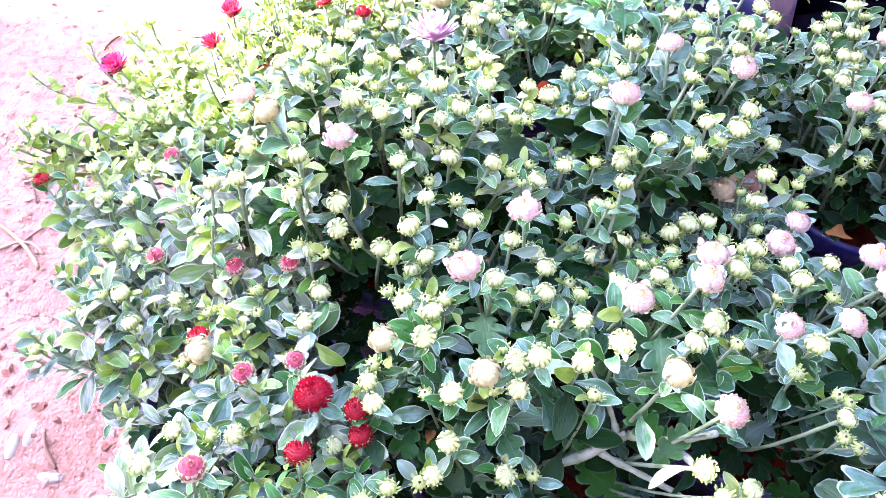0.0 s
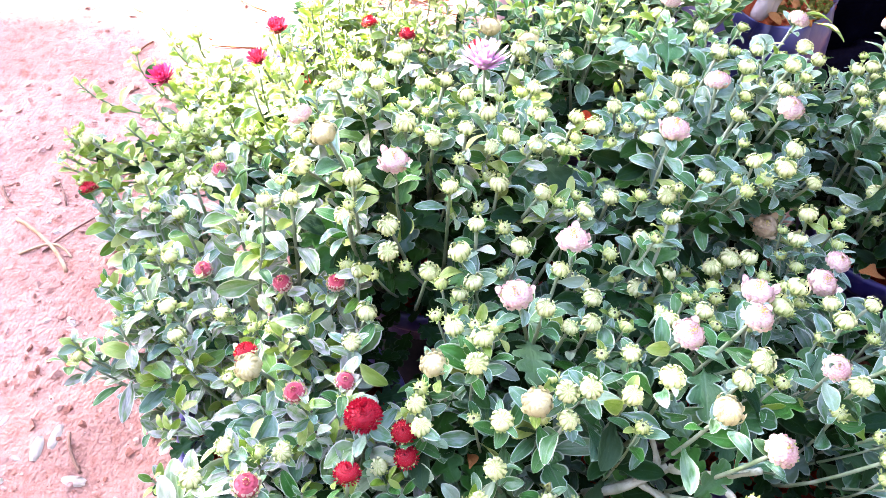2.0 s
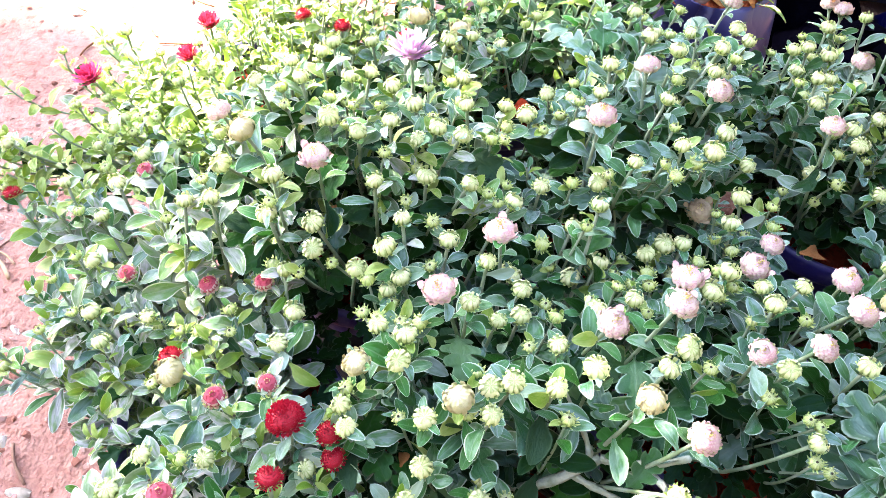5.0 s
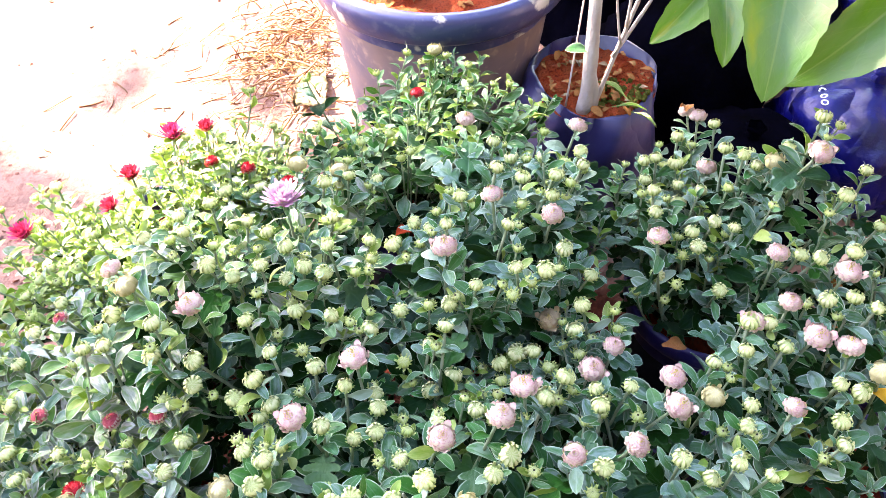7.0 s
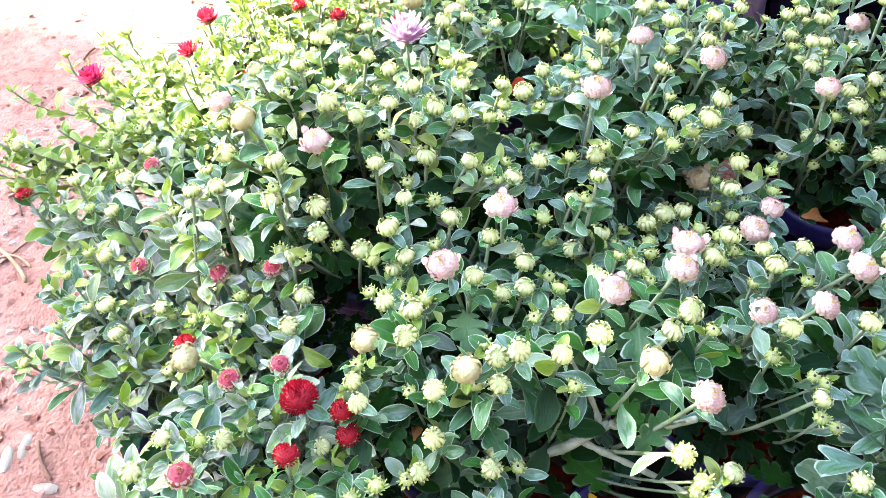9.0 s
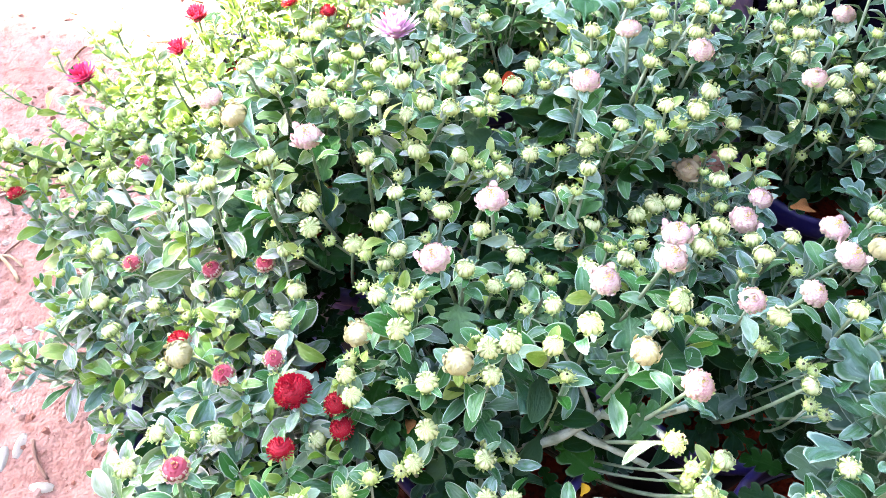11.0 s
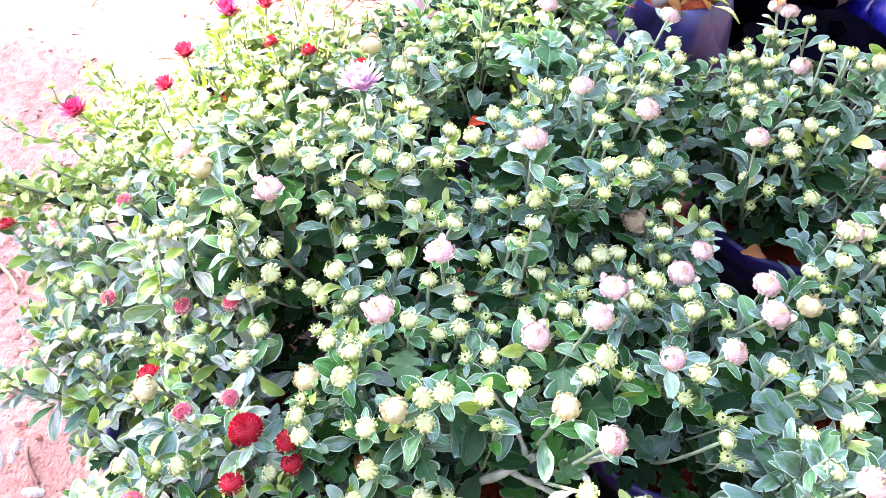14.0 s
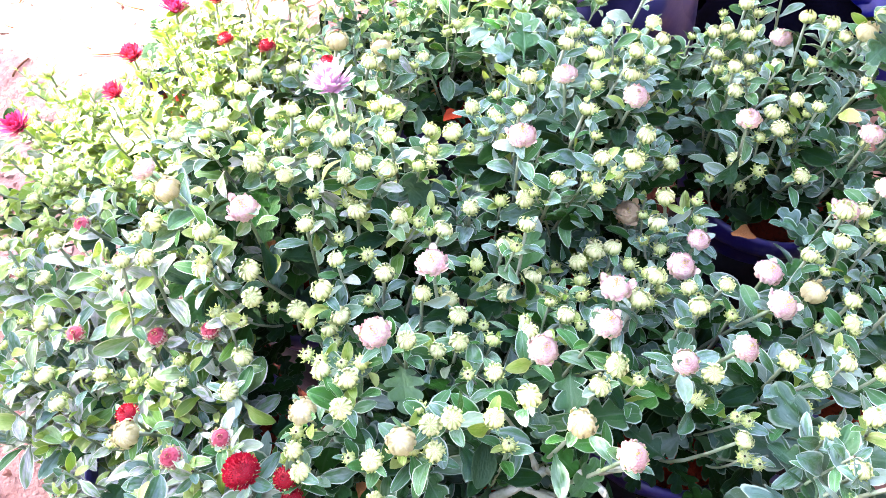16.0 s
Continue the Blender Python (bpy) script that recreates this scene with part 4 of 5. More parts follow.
bare_branch(BED["B"], [(0.075, 0.20, 0.20), (0.06, 0.155, 0.262), (0.091, 0.158, 0.285), (0.119, 0.170, 0.300)], 0.0030, 0.0024)
bare_branch(BED["B"], [(0.119, 0.170, 0.300), (0.131, 0.164, 0.303), (0.148, 0.163, 0.306), (0.158, 0.157, 0.335)], 0.0025, 0.0017)
bare_branch(BED["B"], [(0.135, 0.166, 0.303), (0.146, 0.159, 0.305), (0.150, 0.154, 0.310), (0.148, 0.140, 0.322)], 0.0022, 0.0016)
bare_branch(BED["B"], [(0.104, 0.164, 0.288), (0.118, 0.157, 0.283), (0.138, 0.150, 0.280), (0.165, 0.134, 0.276)], 0.0020, 0.0014)
bare_branch(BED["B"], [(0.112, 0.167, 0.296), (0.116, 0.173, 0.300), (0.106, 0.186, 0.315), (0.090, 0.196, 0.345)], 0.0019, 0.0009)
BED["C"] = chrysanthemum("C", PLANTS["C"], "chrysanthemum with half-open pink flowers and grey-green leaves in a pot", shoots=10, green=0.05, tone="blue", side_buds=28)
BED["D"] = chrysanthemum("D", PLANTS["D"], "chrysanthemum with round pink blooms and one withered flower in a pot", shoots=22, green=0.05, tone="blue", side_buds=28)
BED["E"] = chrysanthemum("E", PLANTS["E"], "chrysanthemum with clustered buds and pink flowers beside the blue bag", shoots=18, green=0.05, tone="blue", side_buds=24)
# the large share of yellow and pale leaves imitates sun shining through them
BED["F"] = chrysanthemum("F", PLANTS["F"], "sunlit chrysanthemum with small crimson flowers at the bed's edge", shoots=150, green=0.7, shaded=0.1, lobed=0.0, tone="pale", big=0.85, tiny_buds=60)
BED["G"] = chrysanthemum("G", PLANTS["G"], "bushy green chrysanthemum with few small buds before the large pot", shoots=90, green=0.16, shaded=0.25, lobed=0.4, tiny_buds=12)
BED["N"] = chrysanthemum("N", PLANTS["N"], "low sparse chrysanthemum with green shoots in a pot", shoots=3, green=0.3, shaded=0.4, low_leaves=8)
BED["H"] = chrysanthemum("H", PLANTS["H"], "broad-leaved grey-green chrysanthemum with a cream-pink flower in a pot", shoots=12, green=0.02, lobed=0.45, big=1.15, shaded=0.2, pale_lobes=True, tone="blue", lobe_size=1.7)
BED["J"] = chrysanthemum("J", PLANTS["J"], "chrysanthemum with pale pink flowers and buds at the bed's far side", shoots=10, green=0.05, tone="blue", side_buds=8)
BED["M"] = chrysanthemum("M", PLANTS["M"], "chrysanthemum with scattered buds at the far end of the bed", shoots=24, green=0.05, tone="blue")
BED["K"] = chrysanthemum("K", PLANTS["K"], "chrysanthemum crowded with buds and one open mauve flower in a pot", shoots=6, green=0.12, side_buds=32, low_leaves=130, low_reach=0.115, tone="pale blue green")
BED["L"] = chrysanthemum("L", PLANTS["L"], "low leafy chrysanthemum with fresh green shoots in a pot", shoots=40, green=0.3, shaded=0.2, reach_down=0.12)


def withered_leaf(plant, at, size, turn, mat):
    root = BED[plant]
    d = Vector((math.cos(radians(turn)), math.sin(radians(turn)), -0.2))
    part("withered_leaf", leaf_mesh("withered_leaf", mat, 0.5, 0, 0.7, 0.5, 0.6, 0.5), root, blade(d, (0.2, -0.3, 1), Vector(at) - Vector(root.location) - d * size * 0.5, size), "withered orange-brown leaf")


withered_leaf("D", (0.172, 0.449, 0.335), 0.014, 40, DRY_LEAF)
withered_leaf("E", (0.328, 0.359, 0.250), 0.030, 10, DRY_LEAF)
withered_leaf("B", (0.003, 0.175, 0.285), 0.014, 80, DRY_LEAF)
withered_leaf("K", (0.092, 0.463, 0.300), 0.019, 160, RUST_LEAF)
withered_leaf("G", (0.085, 0.535, 0.250), 0.020, 120, DRY_LEAF)
withered_leaf("B", (0.108, 0.135, 0.270), 0.012, 60, ORANGE)
withered_leaf("K", (-0.052, 0.353, 0.300), 0.014, 90, DRY_LEAF)
withered_leaf("J", (0.450, 0.377, 0.300), 0.022, 160, DRY_LEAF)
withered_leaf("J", (0.437, 0.337, 0.300), 0.018, 30, DRY_LEAF)
withered_leaf("E", (0.385, 0.600, 0.318), 0.024, 70, DRY_LEAF)
withered_leaf("M", (0.440, 0.266, 0.310), 0.022, 100, ORANGE)


def lobed_spray(plant, at, dirn, size):
    root = BED[plant]
    part("lobed_leaf", SILVER_LOBED[0], root, blade(dirn, (0.05, -0.45, 1), Vector(at) - Vector(root.location), size), "pale grey deeply lobed leaf")


lobed_spray("G", (0.153, 0.484, 0.334), (0.10, 1, 0.22), 0.050)
lobed_spray("G", (0.150, 0.486, 0.328), (-0.8, 0.9, 0.1), 0.040)


# ---- large blue pot ----
def big_pot():
    root = tagged(new("large_flower_pot"), "large blue-rimmed plastic pot, dusty, filled with red soil", "flower pot")
    root.location = (0.148, 0.865, 0)
    R, h = 0.155, 0.364
    bm = bmesh.new()
    lathe(bm, [(0.0, 0.0), (R * 0.66, 0.0), (R * 0.68, 0.006), (R * 0.90, h - 0.036), (R * 0.88, h - 0.03)], 56)
    part("wall", mesh_of(bm, "wall", BLUE_POT), root)
    bm = bmesh.new()
    lathe(bm, [(R * 0.89, h - 0.044), (R * 0.97, h - 0.040), (R * 1.01, h - 0.034), (R * 1.035, h - 0.014), (R * 1.03, h - 0.004), (R * 0.995, h), (R * 0.93, h - 0.002), (R * 0.91, h - 0.010), (R * 0.89, h - 0.06)], 64)
    part("rim", mesh_of(bm, "rim", BLUE_RIM), root, None, "scuffed blue rolled rim")
    bm = bmesh.new()
    rng = random.Random(8)
    lathe(bm, [(R * 0.90, h - 0.040)] + [(R * f, h - 0.030) for f in (0.8, 0.65, 0.5, 0.35, 0.2, 0.08, 0.003)], 48)
    for v in bm.verts:
        v.co.z += rng.uniform(-0.005, 0.005)
    part("soil", mesh_of(bm, "soil", RED_SOIL), root, None, "crumbly red soil with dry litter")


big_pot()


def fallen_leaf(name, mat, m, label, wide=0.5):
    ob = new(name, leaf_mesh(name, mat, wide, 0, 0.3, 0.2, 0.3, 0.5))
    ob.matrix_basis = m
    return tagged(ob, label, "fallen leaf")


fallen_leaf("yellow_leaf", ORANGE, pose(0.195, 0.815, 0.346, 10, 12, -75) @ Matrix.Scale(0.085, 4), "bright orange-yellow leaf lying on the potting soil", 0.6)
fallen_leaf("dry_leaf", STRAW, pose(0.070, 0.805, 0.348, 8, -6, -80) @ Matrix.Scale(0.075, 4), "large pale tan dry leaf on the potting soil", 0.62)
rng = random.Random(12)
for _ in range(90):
    a, d = rng.uniform(0, 6.28), 0.115 * math.sqrt(rng.random())
    fallen_leaf("dry_leaf", DRY_LEAF if rng.random() < 0.88 else STRAW, pose(0.148 + d * math.cos(a), 0.865 + d * math.sin(a), 0.336, rng.uniform(-25, 25), rng.uniform(-35, 35), rng.uniform(0, 360)) @ Matrix.Scale(rng.uniform(0.007, 0.024), 4), "crisp brown leaf scrap on the potting soil")


# ---- sapling in a plastic bag ----
def bagged_sapling():
    root = tagged(new("bagged_sapling"), "pale bare-stemmed sapling in a blue-black plastic nursery bag", "sapling")
    cx, cy = 0.325, 0.738
    root.location = (cx, cy, 0)
    R, h = 0.077, 0.270
    bm = bmesh.new()

    def crease(t, i):
        return (0.008 * math.sin(3 * t + 0.9 * i) - 0.006 * abs(math.sin(4 * t - 0.6 * i)) + 0.002 * math.sin(9 * t - 1.7 * i) + 0.001 * math.sin(15 * t + i)) * (0.5 if i > 6 else 1.0)
    rings = lathe(bm, [(0.001, 0.0), (R * 0.85, 0.0), (R * 1.05, 0.02), (R * 1.18, 0.08), (R * 1.24, 0.14), (R * 1.18, 0.19), (R * 1.08, 0.235), (R * 1.0, h - 0.012), (R * 0.97, h - 0.011), (R * 0.94, 0.22)], 56, jag=crease)
    for s, v in enumerate(rings[7]):
        v.co.z += 0.004 * math.sin(2 * math.pi * s / 56 * 2 + 1) + 0.014 * max(0.0, math.sin(2 * math.pi * s / 56)) ** 2
        rings[8][s].co.z = v.co.z + 0.001
    part("bag", mesh_of(bm, "bag", BAG), root, None, "creased shiny blue-black plastic film")
    bm = bmesh.new()
    rng = random.Random(5)
    lathe(bm, [(R * 0.97, 0.25)] + [(R * f, 0.255) for f in (0.85, 0.68, 0.5, 0.33, 0.16, 0.005)], 40)
    for v in bm.verts:
        v.co.z += rng.uniform(-0.005, 0.004)
    part("soil", mesh_of(bm, "soil", RED_SOIL), root, None, "red soil with moss and litter")
    bm = bmesh.new()
    p0 = Vector((-0.022, -0.054, 0.245))
    tube(bm, bend(p0, p0 + Vector((0.008, 0, 0.06)), p0 + Vector((-0.016, 0.0, 0.15)), p0 + Vector((-0.008, 0.01, 0.55)), 12), [0.0092 - 0.0004 * i + 0.0006 * math.sin(i * 2) for i in range(13)], 12)
    tube(bm, bend(p0 + Vector((0.01, 0, 0)), p0 + Vector((0.014, 0, 0.03)), p0 + Vector((0.003, 0, 0.05)), p0 + Vector((0.0, 0.0, 0.07)), 5), 0.006, 8)
    part("trunk", mesh_of(bm, "trunk", BARK), root, None, "pale smooth grey-pink bark")
    # thin forked twigs from the foot: start, bend, end, thickness
    forks = [((0.012, 0.0, 0.012), (0.030, 0.004, 0.10), (0.085, 0.03, 0.28), 0.0026), ((0.034, 0.006, 0.11), (0.036, 0.01, 0.16), (0.030, 0.02, 0.29), 0.0017),
             ((0.024, 0.004, 0.075), (0.060, 0.01, 0.14), (0.120, 0.03, 0.27), 0.0020), ((0.058, 0.016, 0.175), (0.052, 0.02, 0.21), (0.056, 0.03, 0.30), 0.0014),
             ((0.030, 0.0, 0.092), (0.014, 0.0, 0.14), (0.004, 0.02, 0.28), 0.0013), ((-0.020, 0.004, 0.010), (-0.018, 0.0, 0.10), (-0.006, 0.03, 0.26), 0.0011)]
    for a, b, c, r in forks:
        bm = bmesh.new()
        a, b, c = p0 + Vector(a), p0 + Vector(b), p0 + Vector(c)
        tube(bm, bend(a, a * 0.4 + b * 0.6, b * 0.7 + c * 0.3, c, 9), [r * (1.15 - 0.06 * i + 0.08 * math.sin(i * 2.7)) for i in range(10)], 7)
        part("twig", mesh_of(bm, "twig", BARK), root, None, "thin whitish forked twig")
    part("leaf", TONES["green"][0], root, blade((-0.9, -0.1, 0.2), (0, -0.3, 1), p0 + Vector((0.0, 0.0, 0.085)), 0.032))
    for d, q in (((0.9, -0.3, 0.1), (0.03, -0.01, 0.262)), ((0.5, -0.8, 0.1), (0.05, -0.02, 0.262)), ((-0.5, 0.6, 0.1), (0.05, 0.0, 0.264))):
        part("grass_blade", YOUNG_LEAVES[0], root, blade(d, (0, 0, 1), p0 + Vector(q) - Vector((0, 0, 0.245)), 0.04) @ Matrix.Diagonal((0.35, 1, 1, 1)))


bagged_sapling()


def bag_litter():
    rng = random.Random(31)
    for _ in range(64):
        a, d = rng.uniform(0, 6.28), 0.064 * math.sqrt(rng.random())
        fallen_leaf("dry_leaf", DRY_LEAF if rng.random() < 0.85 else STRAW, pose(0.325 + d * math.cos(a), 0.738 + d * math.sin(a), 0.261, rng.uniform(-25, 25), rng.uniform(-30, 30), rng.uniform(0, 360)) @ Matrix.Scale(rng.uniform(0.007, 0.022), 4), "crisp brown leaf scrap on the sapling's soil")
    bm = bmesh.new()
    for _ in range(140):
        a, d = rng.uniform(0, 6.28), 0.028 * math.sqrt(rng.random())
        r = rng.uniform(0.0015, 0.004)
        bmesh.ops.create_icosphere(bm, subdivisions=1, radius=r, matrix=Matrix.Translation((0.345 + d * 1.3 * math.cos(a), 0.702 + d * math.sin(a), 0.258 + rng.uniform(0, 0.003))))
    tagged(new("moss", mesh_of(bm, "moss", GREEN_MOSS)), "yellow-green moss cushion on the sapling's soil", "moss", kind="stuff")


bag_litter()


# ---- blue bags behind ----
def tied_bag(x, y, R, h, seed, label, mat):
    rng = random.Random(seed)
    a, b = rng.uniform(0, 6), rng.uniform(0, 6)
    prof = [(0.001, 0.0), (0.85, 0.0), (0.98, 0.08), (1.02, 0.3), (0.95, 0.5), (0.98, 0.65), (0.88, 0.8), (0.66, 0.92), (0.40, 0.98), (0.16, 1.0), (0.01, 1.0)]

    def crease(t, i):
        return R * prof[i][0] * (0.09 * math.sin(2 * t + a + 0.8 * i) + 0.10 * abs(math.sin(4 * t + b - 1.3 * i)) - 0.08 * abs(math.sin(7 * t + 2 * i)) + 0.02 * math.sin(19 * t + 3 * i))
    bm = bmesh.new()
    lathe(bm, [(p * R, q * h) for p, q in prof], 64, jag=crease)
    bag = tagged(new("plastic_bag", mesh_of(bm, "plastic_bag", mat)), label, "plastic bag", "bags behind the bed")
    bag.location = (x, y, 0)
    bm = bmesh.new()
    lathe(bm, [(R * 0.05, h * 0.97), (R * 0.09, h * 1.02), (R * 0.05, h * 1.06), (R * 0.12, h * 1.10), (R * 0.10, h * 1.13)], 16, jag=lambda t, i: R * 0.015 * math.sin(5 * t + i))
    part("knot", mesh_of(bm, "knot", mat), bag)
    return bag


printed = tied_bag(0.745, 0.82, 0.115, 0.17, 3, "crumpled glossy blue plastic bag with white print behind the plants", BLUE_BAG)


def print_marks(bag, start, end, count, size):
    """Square white rings in a row, laid on the film."""
    a, b = Vector(start), Vector(end)
    for k in range(count):
        at = a.lerp(b, k / (count - 1))
        hit, p, n, _ = bag.ray_cast(at + Vector((0, 0, 0.1)), Vector((0, 0, -1)))
        if not hit:
            continue
        bm = bmesh.new()
        w = size * (1.0 if k % 2 else 0.8)
        tube(bm, [Vector((w * math.cos(q) * (1.25 - 0.35 * (k % 2)), w * math.sin(q), 0)) for q in (2 * math.pi * i / 14 for i in range(15))], size * 0.30, 5)
        turn = Vector((0, 0, 1)).rotation_difference(n).to_matrix().to_4x4()
        part("printed_mark", mesh_of(bm, "printed_mark", WHITE_INK), bag, Matrix.Translation(p) @ turn @ Matrix.Rotation(0.5, 4, "Z") @ Matrix.Diagonal((1, 1, 0.25, 1)), "white printed mark on the film")


print_marks(printed, (-0.070, 0.012, 0.10), (-0.086, -0.050, 0.10), 6, 0.0042)
# the near-black bags fill the dark gaps behind the bed as painted shade
tied_bag(0.55, 0.74, 0.11, 0.15, 8, "low added bag, coloured black to stand for deep shade", SHADE_BAG)
tied_bag(0.52, 0.98, 0.13, 0.20, 4, "plastic bag coloured black to stand for deep shade", SHADE_BAG)
tied_bag(0.92, 0.98, 0.14, 0.24, 5, "large glossy blue plastic bag behind another", BLUE_BAG)
tied_bag(0.48, 1.22, 0.14, 0.26, 6, "plastic bag behind the sapling, coloured black to stand for shade", SHADE_BAG)
tied_bag(0.74, 1.18, 0.15, 0.26, 7, "slack blue-black plastic bag in shade", BAG)


# ---- broad-leaved plant ----
def broad_plant():
    root = tagged(new("broad_leaved_plant"), "plant with large translucent green leaves bending over the bed", "plant")
    root.location = (0.72, 0.62, 0.0)
    base = Vector(root.location)
    fork = Vector((-0.12, -0.04, 0.60))
    bm = bmesh.new()
    tube(bm, bend(Vector((0, 0, -0.01)), Vector((0.03, 0, 0.25)), Vector((0.0, 0, 0.45)), fork, 8), [0.007 - 0.0003 * i for i in range(9)], 8)
    part("stem", mesh_of(bm, "stem", STEM), root)
    broad = leaf_mesh("broad_leaf", BROAD_LEAF, 0.46, 0, 0.3, 0.6, 0.15, 0.46, 0.035)
    slim = leaf_mesh("broad_leaf", BROAD_LEAF, 0.36, 0, 0.4, 0.7, -0.2, 0.44, 0.035)
    for a, b, me, up in (((0.400, 0.530, 0.530), (0.360, 0.421, 0.466), broad, (-0.25, -0.65, 0.7)), ((0.500, 0.490, 0.540), (0.383, 0.433, 0.463), slim, (0.1, -0.7, 0.7)),
                         ((0.368, 0.572, 0.490), (0.359, 0.490, 0.448), slim, (-0.2, -0.6, 0.75)), ((0.385, 0.590, 0.485), (0.312, 0.532, 0.441), slim, (0.1, -0.6, 0.75))):
        e, t = Vector(a) - base, Vector(b) - base
        bm = bmesh.new()
        tube(bm, bend(fork, fork + Vector((-0.03, 0, 0.05)), e + Vector((0.05, 0.04, 0.06)), e, 6), 0.002, 6)
        part("leaf_stalk", mesh_of(bm, "leaf_stalk", STEM), root)
        part("broad_leaf", me, root, blade(t - e, up, e, (t - e).length * 1.03))

    # unseen leaves and limbs, added over the bags to block the sky light
    rng = random.Random(14)
    for k in range(140):
        e = Vector((rng.uniform(0.46, 1.25), rng.uniform(0.66, 1.45), rng.uniform(0.56, 0.80))) if k < 110 else Vector((rng.uniform(0.22, 0.46), rng.uniform(0.90, 1.25), rng.uniform(0.60, 0.80)))
        q = rng.uniform(0, 6.28)
        part("broad_leaf", broad if rng.random() < 0.6 else slim, root, blade((math.cos(q), math.sin(q), rng.uniform(-0.5, 0.1)), (rng.gauss(0, 0.25), rng.gauss(0, 0.25), 1), e - base, rng.uniform(0.13, 0.2)))
    for ex, ey, ez in ((0.50, 0.75, 0.66), (0.70, 0.95, 0.72), (0.95, 0.85, 0.68), (0.60, 1.20, 0.68), (0.95, 1.20, 0.72)):
        bm = bmesh.new()
        e = Vector((ex, ey, ez)) - base
        tube(bm, bend(Vector((0.0, 0, 0.42)), Vector((0, 0, 0.55)), e * 0.6 + Vector((0, 0, 0.3)), e, 8), [0.006 - 0.0005 * i for i in range(9)], 6)
        part("limb", mesh_of(bm, "limb", STEM), root)


broad_plant()


# ---- litter on the ground ----
def pod(x, y, length, turn, label, tilt=0):
    bm = bmesh.new()
    n = 8
    rows = []
    for i in range(n + 1):
        f = i / n
        w = 0.23 * math.sin(math.pi * (0.06 + 0.88 * f)) ** 0.45
        rows.append([(w * math.cos(q), f - 0.5, w * 0.40 * math.sin(q) + 0.05) for q in (math.pi * k / 6 for k in range(7))])
    strip(bm, rows)
    bmesh.ops.solidify(bm, geom=bm.faces[:], thickness=0.03)
    ob = new("seed_pod", mesh_of(bm, "seed_pod", POD))
    ob.matrix_basis = pose(x, y, ground_height(x, y) - 0.001, 0, tilt, turn) @ Matrix.Scale(length, 4)
    tagged(ob, label, "seed pod", "pale pods on the ground")


pod(-0.357, 0.243, 0.024, 85, "whitish dry pod shell lying on red earth")
pod(-0.401, 0.272, 0.026, 3, "whitish dry pod shell lying beside another")
pod(-0.387, 0.285, 0.026, -6, "pale pod half lying on red earth", 12)
pod(-0.414, 0.417, 0.016, 50, "small pale pod scrap on red earth")


for x, y, ln, a in ((-0.345, 0.215, 0.018, 30), (-0.430, 0.235, 0.020, 120), (-0.418, 0.262, 0.012, 75), (-0.330, 0.205, 0.022, 10), (-0.445, 0.300, 0.014, 160), (-0.405, 0.325, 0.010, 40)):
    pod(x, y, ln, a, "small pale husk scrap lying on red earth", 10)


def twig(name, pts, r, mat, label, category="twig"):
    bm = bmesh.new()
    pts = [Vector(p) for p in pts]
    path = bend(pts[0], pts[1], pts[2], pts[3], 10)
    for q in path:
        q.z = max(q.z, ground_height(q.x, q.y) + r * 0.8)
    tube(bm, path, r, 6)
    tagged(new(name, mesh_of(bm, name, mat)), label, category)


twig("straw_stalk", [(-0.52, 0.55, 0), (-0.48, 0.53, 0), (-0.45, 0.50, 0), (-0.44, 0.48, 0)], 0.0022, STRAW, "pale straw stalk lying on red earth", "straw")
twig("straw_stalk", [(-0.50, 0.50, 0), (-0.47, 0.525, 0), (-0.46, 0.52, 0), (-0.44, 0.50, 0)], 0.0014, STRAW, "thin pale straw stalk on red earth", "straw")
twig("dark_twig", [(-0.43, 0.56, 0), (-0.45, 0.54, 0), (-0.46, 0.53, 0), (-0.475, 0.505, 0)], 0.0011, DARK_TWIG, "thin dark twig lying on red earth")
twig("dark_twig", [(-0.50, 0.62, 0), (-0.49, 0.61, 0), (-0.48, 0.60, 0), (-0.47, 0.575, 0)], 0.0012, DARK_TWIG, "short dark twig lying on red earth")
twig("dark_twig", [(-0.555, 0.60, 0), (-0.55, 0.59, 0), (-0.545, 0.58, 0), (-0.535, 0.575, 0)], 0.0016, DARK_TWIG, "stubby dark twig lying on red earth")
twig("dark_twig", [(-0.375, 0.29, 0), (-0.37, 0.27, 0.002), (-0.36, 0.26, 0), (-0.352, 0.25, 0)], 0.0016, DARK_TWIG, "short dark twig beside pods")


def straw_heap(name, cx, cy, sx, sy, count, mat, label, seed, high):
    rng = random.Random(seed)
    bm = bmesh.new()
    for _ in range(count):
        x, y = rng.gauss(cx, sx), rng.gauss(cy, sy)
        if x > 0.0 and y < 1.06:
            continue
        a, ln = rng.uniform(0, 6.28), rng.uniform(0.015, 0.075)
        d = Vector((math.cos(a), math.sin(a), 0)) * ln
        side = Vector((-d.y, d.x, 0)) * rng.uniform(-0.14, 0.14)
        p = Vector((x, y, ground_height(x, y) + 0.001 + rng.random() ** 2 * high))
        tube(bm, bend(p, p + d * 0.3 + side, p + d * 0.7 + side + Vector((0, 0, rng.uniform(0, 0.4) * high)), p + d - Vector((0, 0, (p.z - 0.002) * 0.7)), 4), rng.uniform(0.0005, 0.0015), 4)
    tagged(new(name, mesh_of(bm, name, mat)), label, "straw", kind="stuff")


straw_heap("straw_litter", -0.11, 1.19, 0.055, 0.10, 330, BROWN_STRAW, "loose heap of brown dead grass stalks beside the large pot", 9, 0.035)
straw_heap("pale_straw", -0.13, 1.22, 0.08, 0.12, 90, STRAW, "pale dry straw strewn over the ground by the large pot", 10, 0.04)
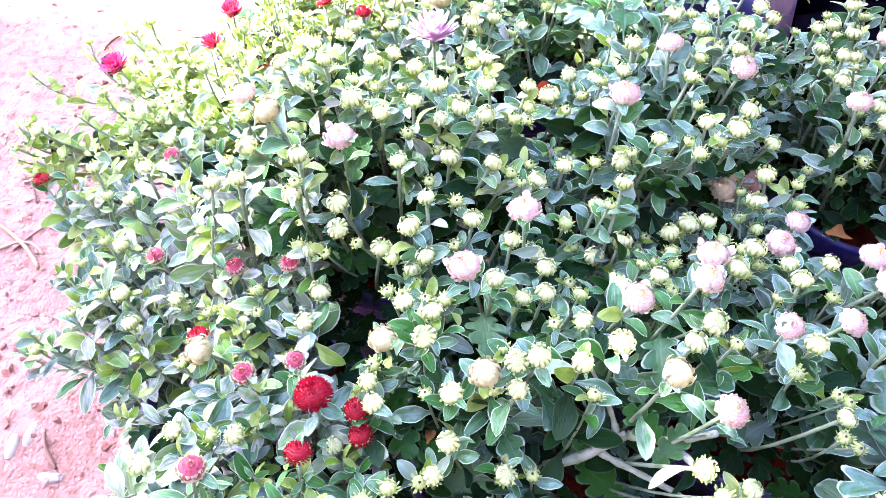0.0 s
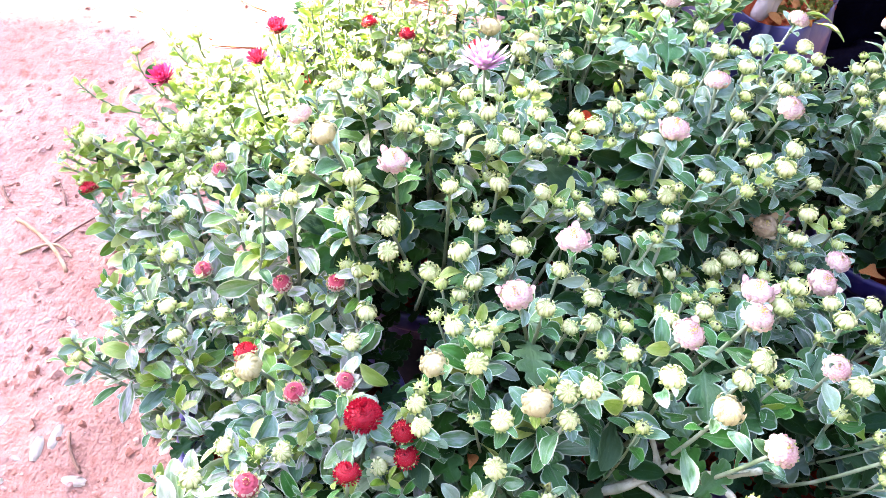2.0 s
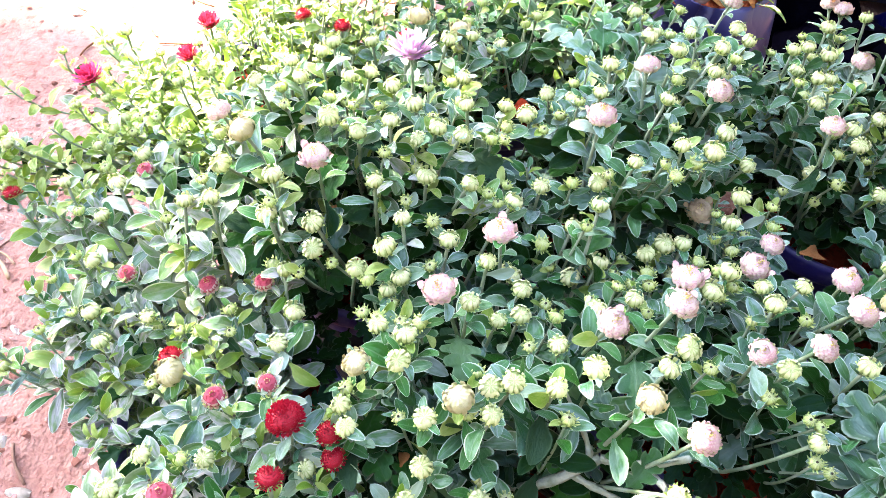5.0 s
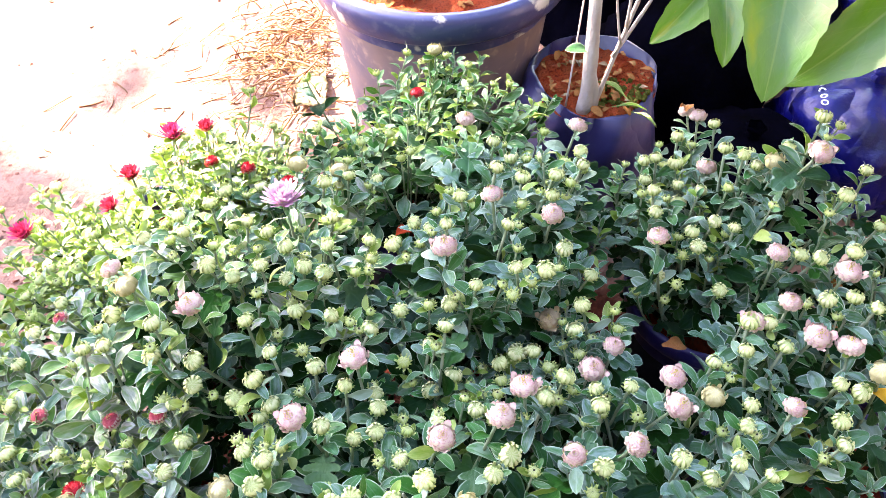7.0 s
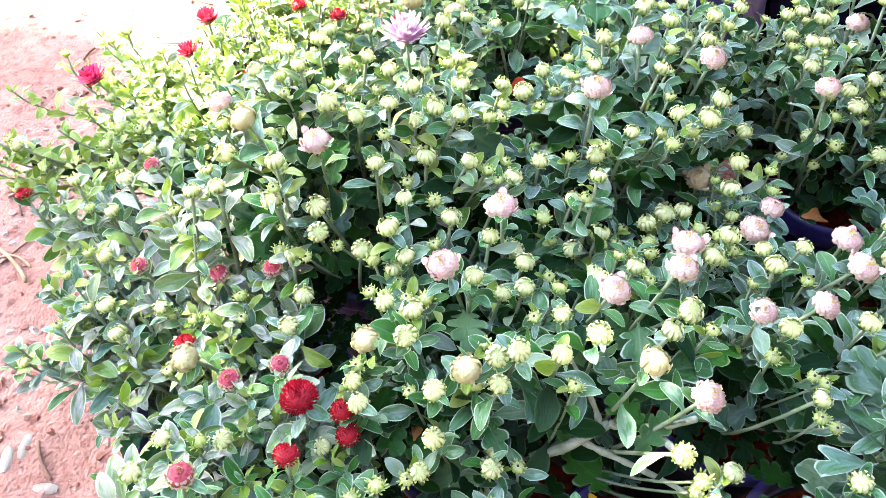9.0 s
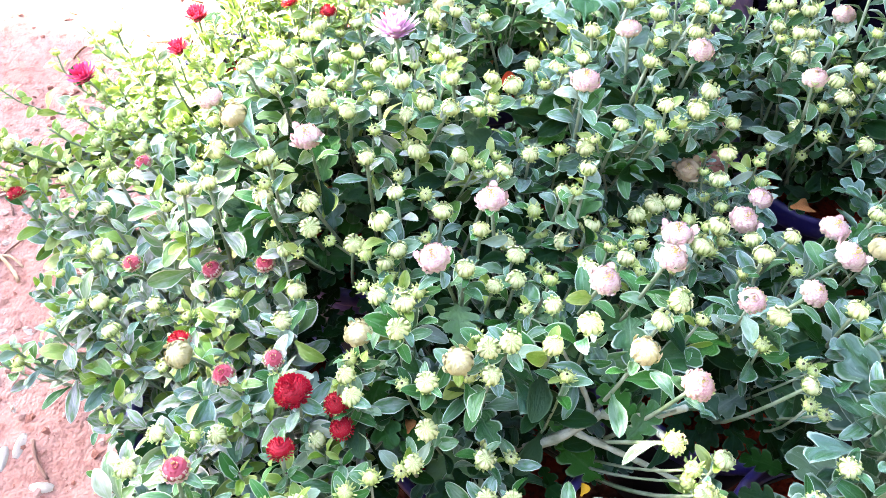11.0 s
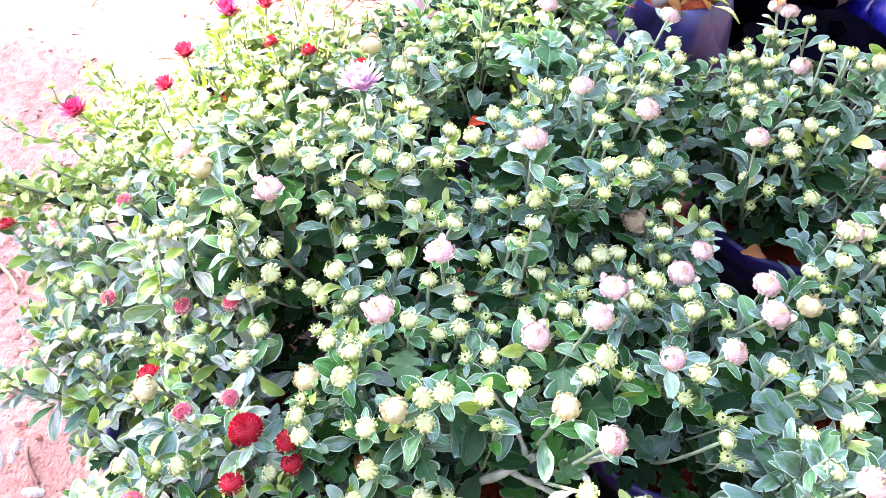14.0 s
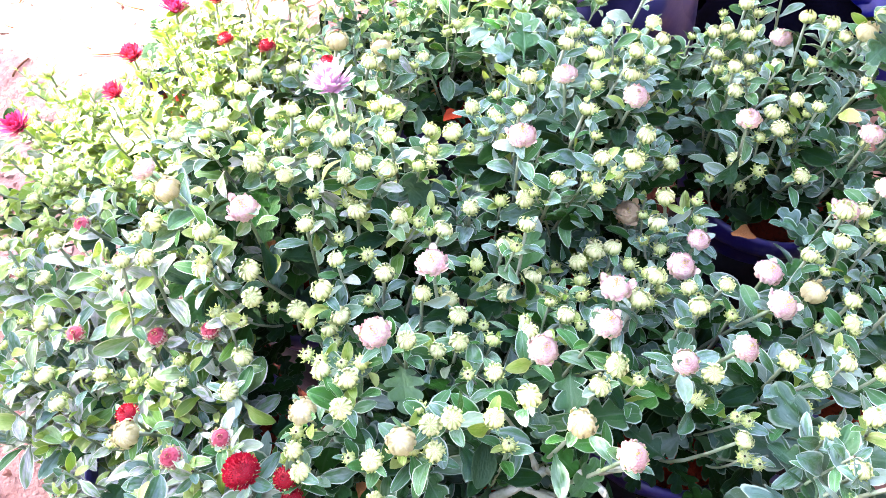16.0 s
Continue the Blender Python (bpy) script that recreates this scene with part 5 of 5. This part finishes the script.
straw_heap("leaf_chaff", -0.30, 1.12, 0.14, 0.12, 45, BROWN_STRAW, "thin brown chaff strewn over sunlit earth", 13, 0.004)


def paper_scrap():
    bm = bmesh.new()
    rng = random.Random(3)
    strip(bm, [[(0.056 * (i / 6 - 0.5) + 0.003 * math.sin(5 * j), 0.115 * (j / 8 - 0.5), 0.006 + 0.003 * math.sin(i * 1.1 + j * 0.8) + rng.uniform(0, 0.001)) for i in range(7)] for j in range(9)])
    bmesh.ops.solidify(bm, geom=bm.faces[:], thickness=0.0012)
    ob = new("paper_scrap", mesh_of(bm, "paper_scrap", PAPER))
    ob.matrix_basis = pose(-0.068, 1.085, 0.004, 0, 0, 3)
    tagged(ob, "faded yellowish sheet scrap lying on the ground by the pot", "paper scrap")


paper_scrap()


# ---- unseen tree, added beyond the view to shade the bed ----
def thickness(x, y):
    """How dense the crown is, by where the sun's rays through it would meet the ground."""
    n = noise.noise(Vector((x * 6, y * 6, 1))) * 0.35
    # gaps and thin places set to let sun onto chosen plants, pot and ground
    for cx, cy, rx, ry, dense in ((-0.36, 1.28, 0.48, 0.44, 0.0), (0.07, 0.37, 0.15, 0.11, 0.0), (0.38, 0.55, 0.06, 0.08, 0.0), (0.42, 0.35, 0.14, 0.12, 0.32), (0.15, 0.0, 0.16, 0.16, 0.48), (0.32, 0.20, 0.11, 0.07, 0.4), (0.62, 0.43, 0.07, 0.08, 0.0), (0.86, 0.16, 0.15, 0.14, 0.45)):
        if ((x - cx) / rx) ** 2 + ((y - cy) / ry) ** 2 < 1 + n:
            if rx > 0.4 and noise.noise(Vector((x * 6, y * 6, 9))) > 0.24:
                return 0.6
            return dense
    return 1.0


def shade_tree():
    root = tagged(new("tree"), "unseen leafy tree, added so that its crown shades the flower bed", "tree")
    cx, cy = 4.6 * SUN_WAY.x / SUN_WAY.z, 4.6 * SUN_WAY.y / SUN_WAY.z
    root.location = (cx - 0.9, cy - 0.3, 0)
    bm = bmesh.new()
    tube(bm, bend(Vector((0, 0, -0.05)), Vector((0.05, 0, 1)), Vector((-0.1, 0.1, 3)), Vector((0.1, 0, 4.8)), 12), [0.14 - 0.008 * i for i in range(13)], 12)
    for k in range(7):
        a = k * 0.9 + 0.3
        d = Vector((math.cos(a), math.sin(a), 0.25)) * 1.7
        s = Vector((0, 0.05, 3.4 + 0.15 * k))
        tube(bm, bend(s, s + d * 0.3 + Vector((0, 0, 0.3)), s + d * 0.7 + Vector((0, 0, 0.3)), s + d, 6), [0.05 - 0.006 * i for i in range(7)], 8)
    part("trunk", mesh_of(bm, "trunk", DARK_TWIG), root)
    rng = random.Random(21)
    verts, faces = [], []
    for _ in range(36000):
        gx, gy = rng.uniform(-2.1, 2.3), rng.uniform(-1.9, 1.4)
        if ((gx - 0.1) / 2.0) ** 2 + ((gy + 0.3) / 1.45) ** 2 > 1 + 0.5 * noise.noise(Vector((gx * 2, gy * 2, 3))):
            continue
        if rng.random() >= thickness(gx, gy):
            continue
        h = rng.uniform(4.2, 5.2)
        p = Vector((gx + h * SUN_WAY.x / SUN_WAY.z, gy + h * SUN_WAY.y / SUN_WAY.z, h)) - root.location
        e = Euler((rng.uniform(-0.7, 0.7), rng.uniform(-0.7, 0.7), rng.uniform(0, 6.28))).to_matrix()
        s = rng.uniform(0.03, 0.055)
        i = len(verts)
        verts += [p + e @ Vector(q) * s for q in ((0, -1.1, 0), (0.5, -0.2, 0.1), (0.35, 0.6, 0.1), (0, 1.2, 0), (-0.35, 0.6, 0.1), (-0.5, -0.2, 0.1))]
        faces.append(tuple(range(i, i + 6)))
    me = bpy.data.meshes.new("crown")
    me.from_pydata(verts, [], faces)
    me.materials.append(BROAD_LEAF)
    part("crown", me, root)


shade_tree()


# ---- unseen walls, added behind and beside the view to block low sky light ----
def blocking_wall(name, x, y, wide, deep, high):
    bm = bmesh.new()
    bmesh.ops.create_cube(bm, size=1, matrix=Matrix.Translation((x, y, high / 2 - 0.05)) @ Matrix.Diagonal((wide, deep, high + 0.1, 1)))
    bmesh.ops.bevel(bm, geom=bm.edges[:], offset=0.02, segments=2, affect="EDGES")
    tagged(new(name, mesh_of(bm, name, WALL_DARK, smooth=False)), "dark plastered wall, added out of view to block low sky light", "wall", kind="structure")


blocking_wall("wall_south", -0.8, -1.6, 6.95, 0.15, 3.0)
blocking_wall("wall_east", 2.6, 1.0, 0.15, 5.05, 3.0)
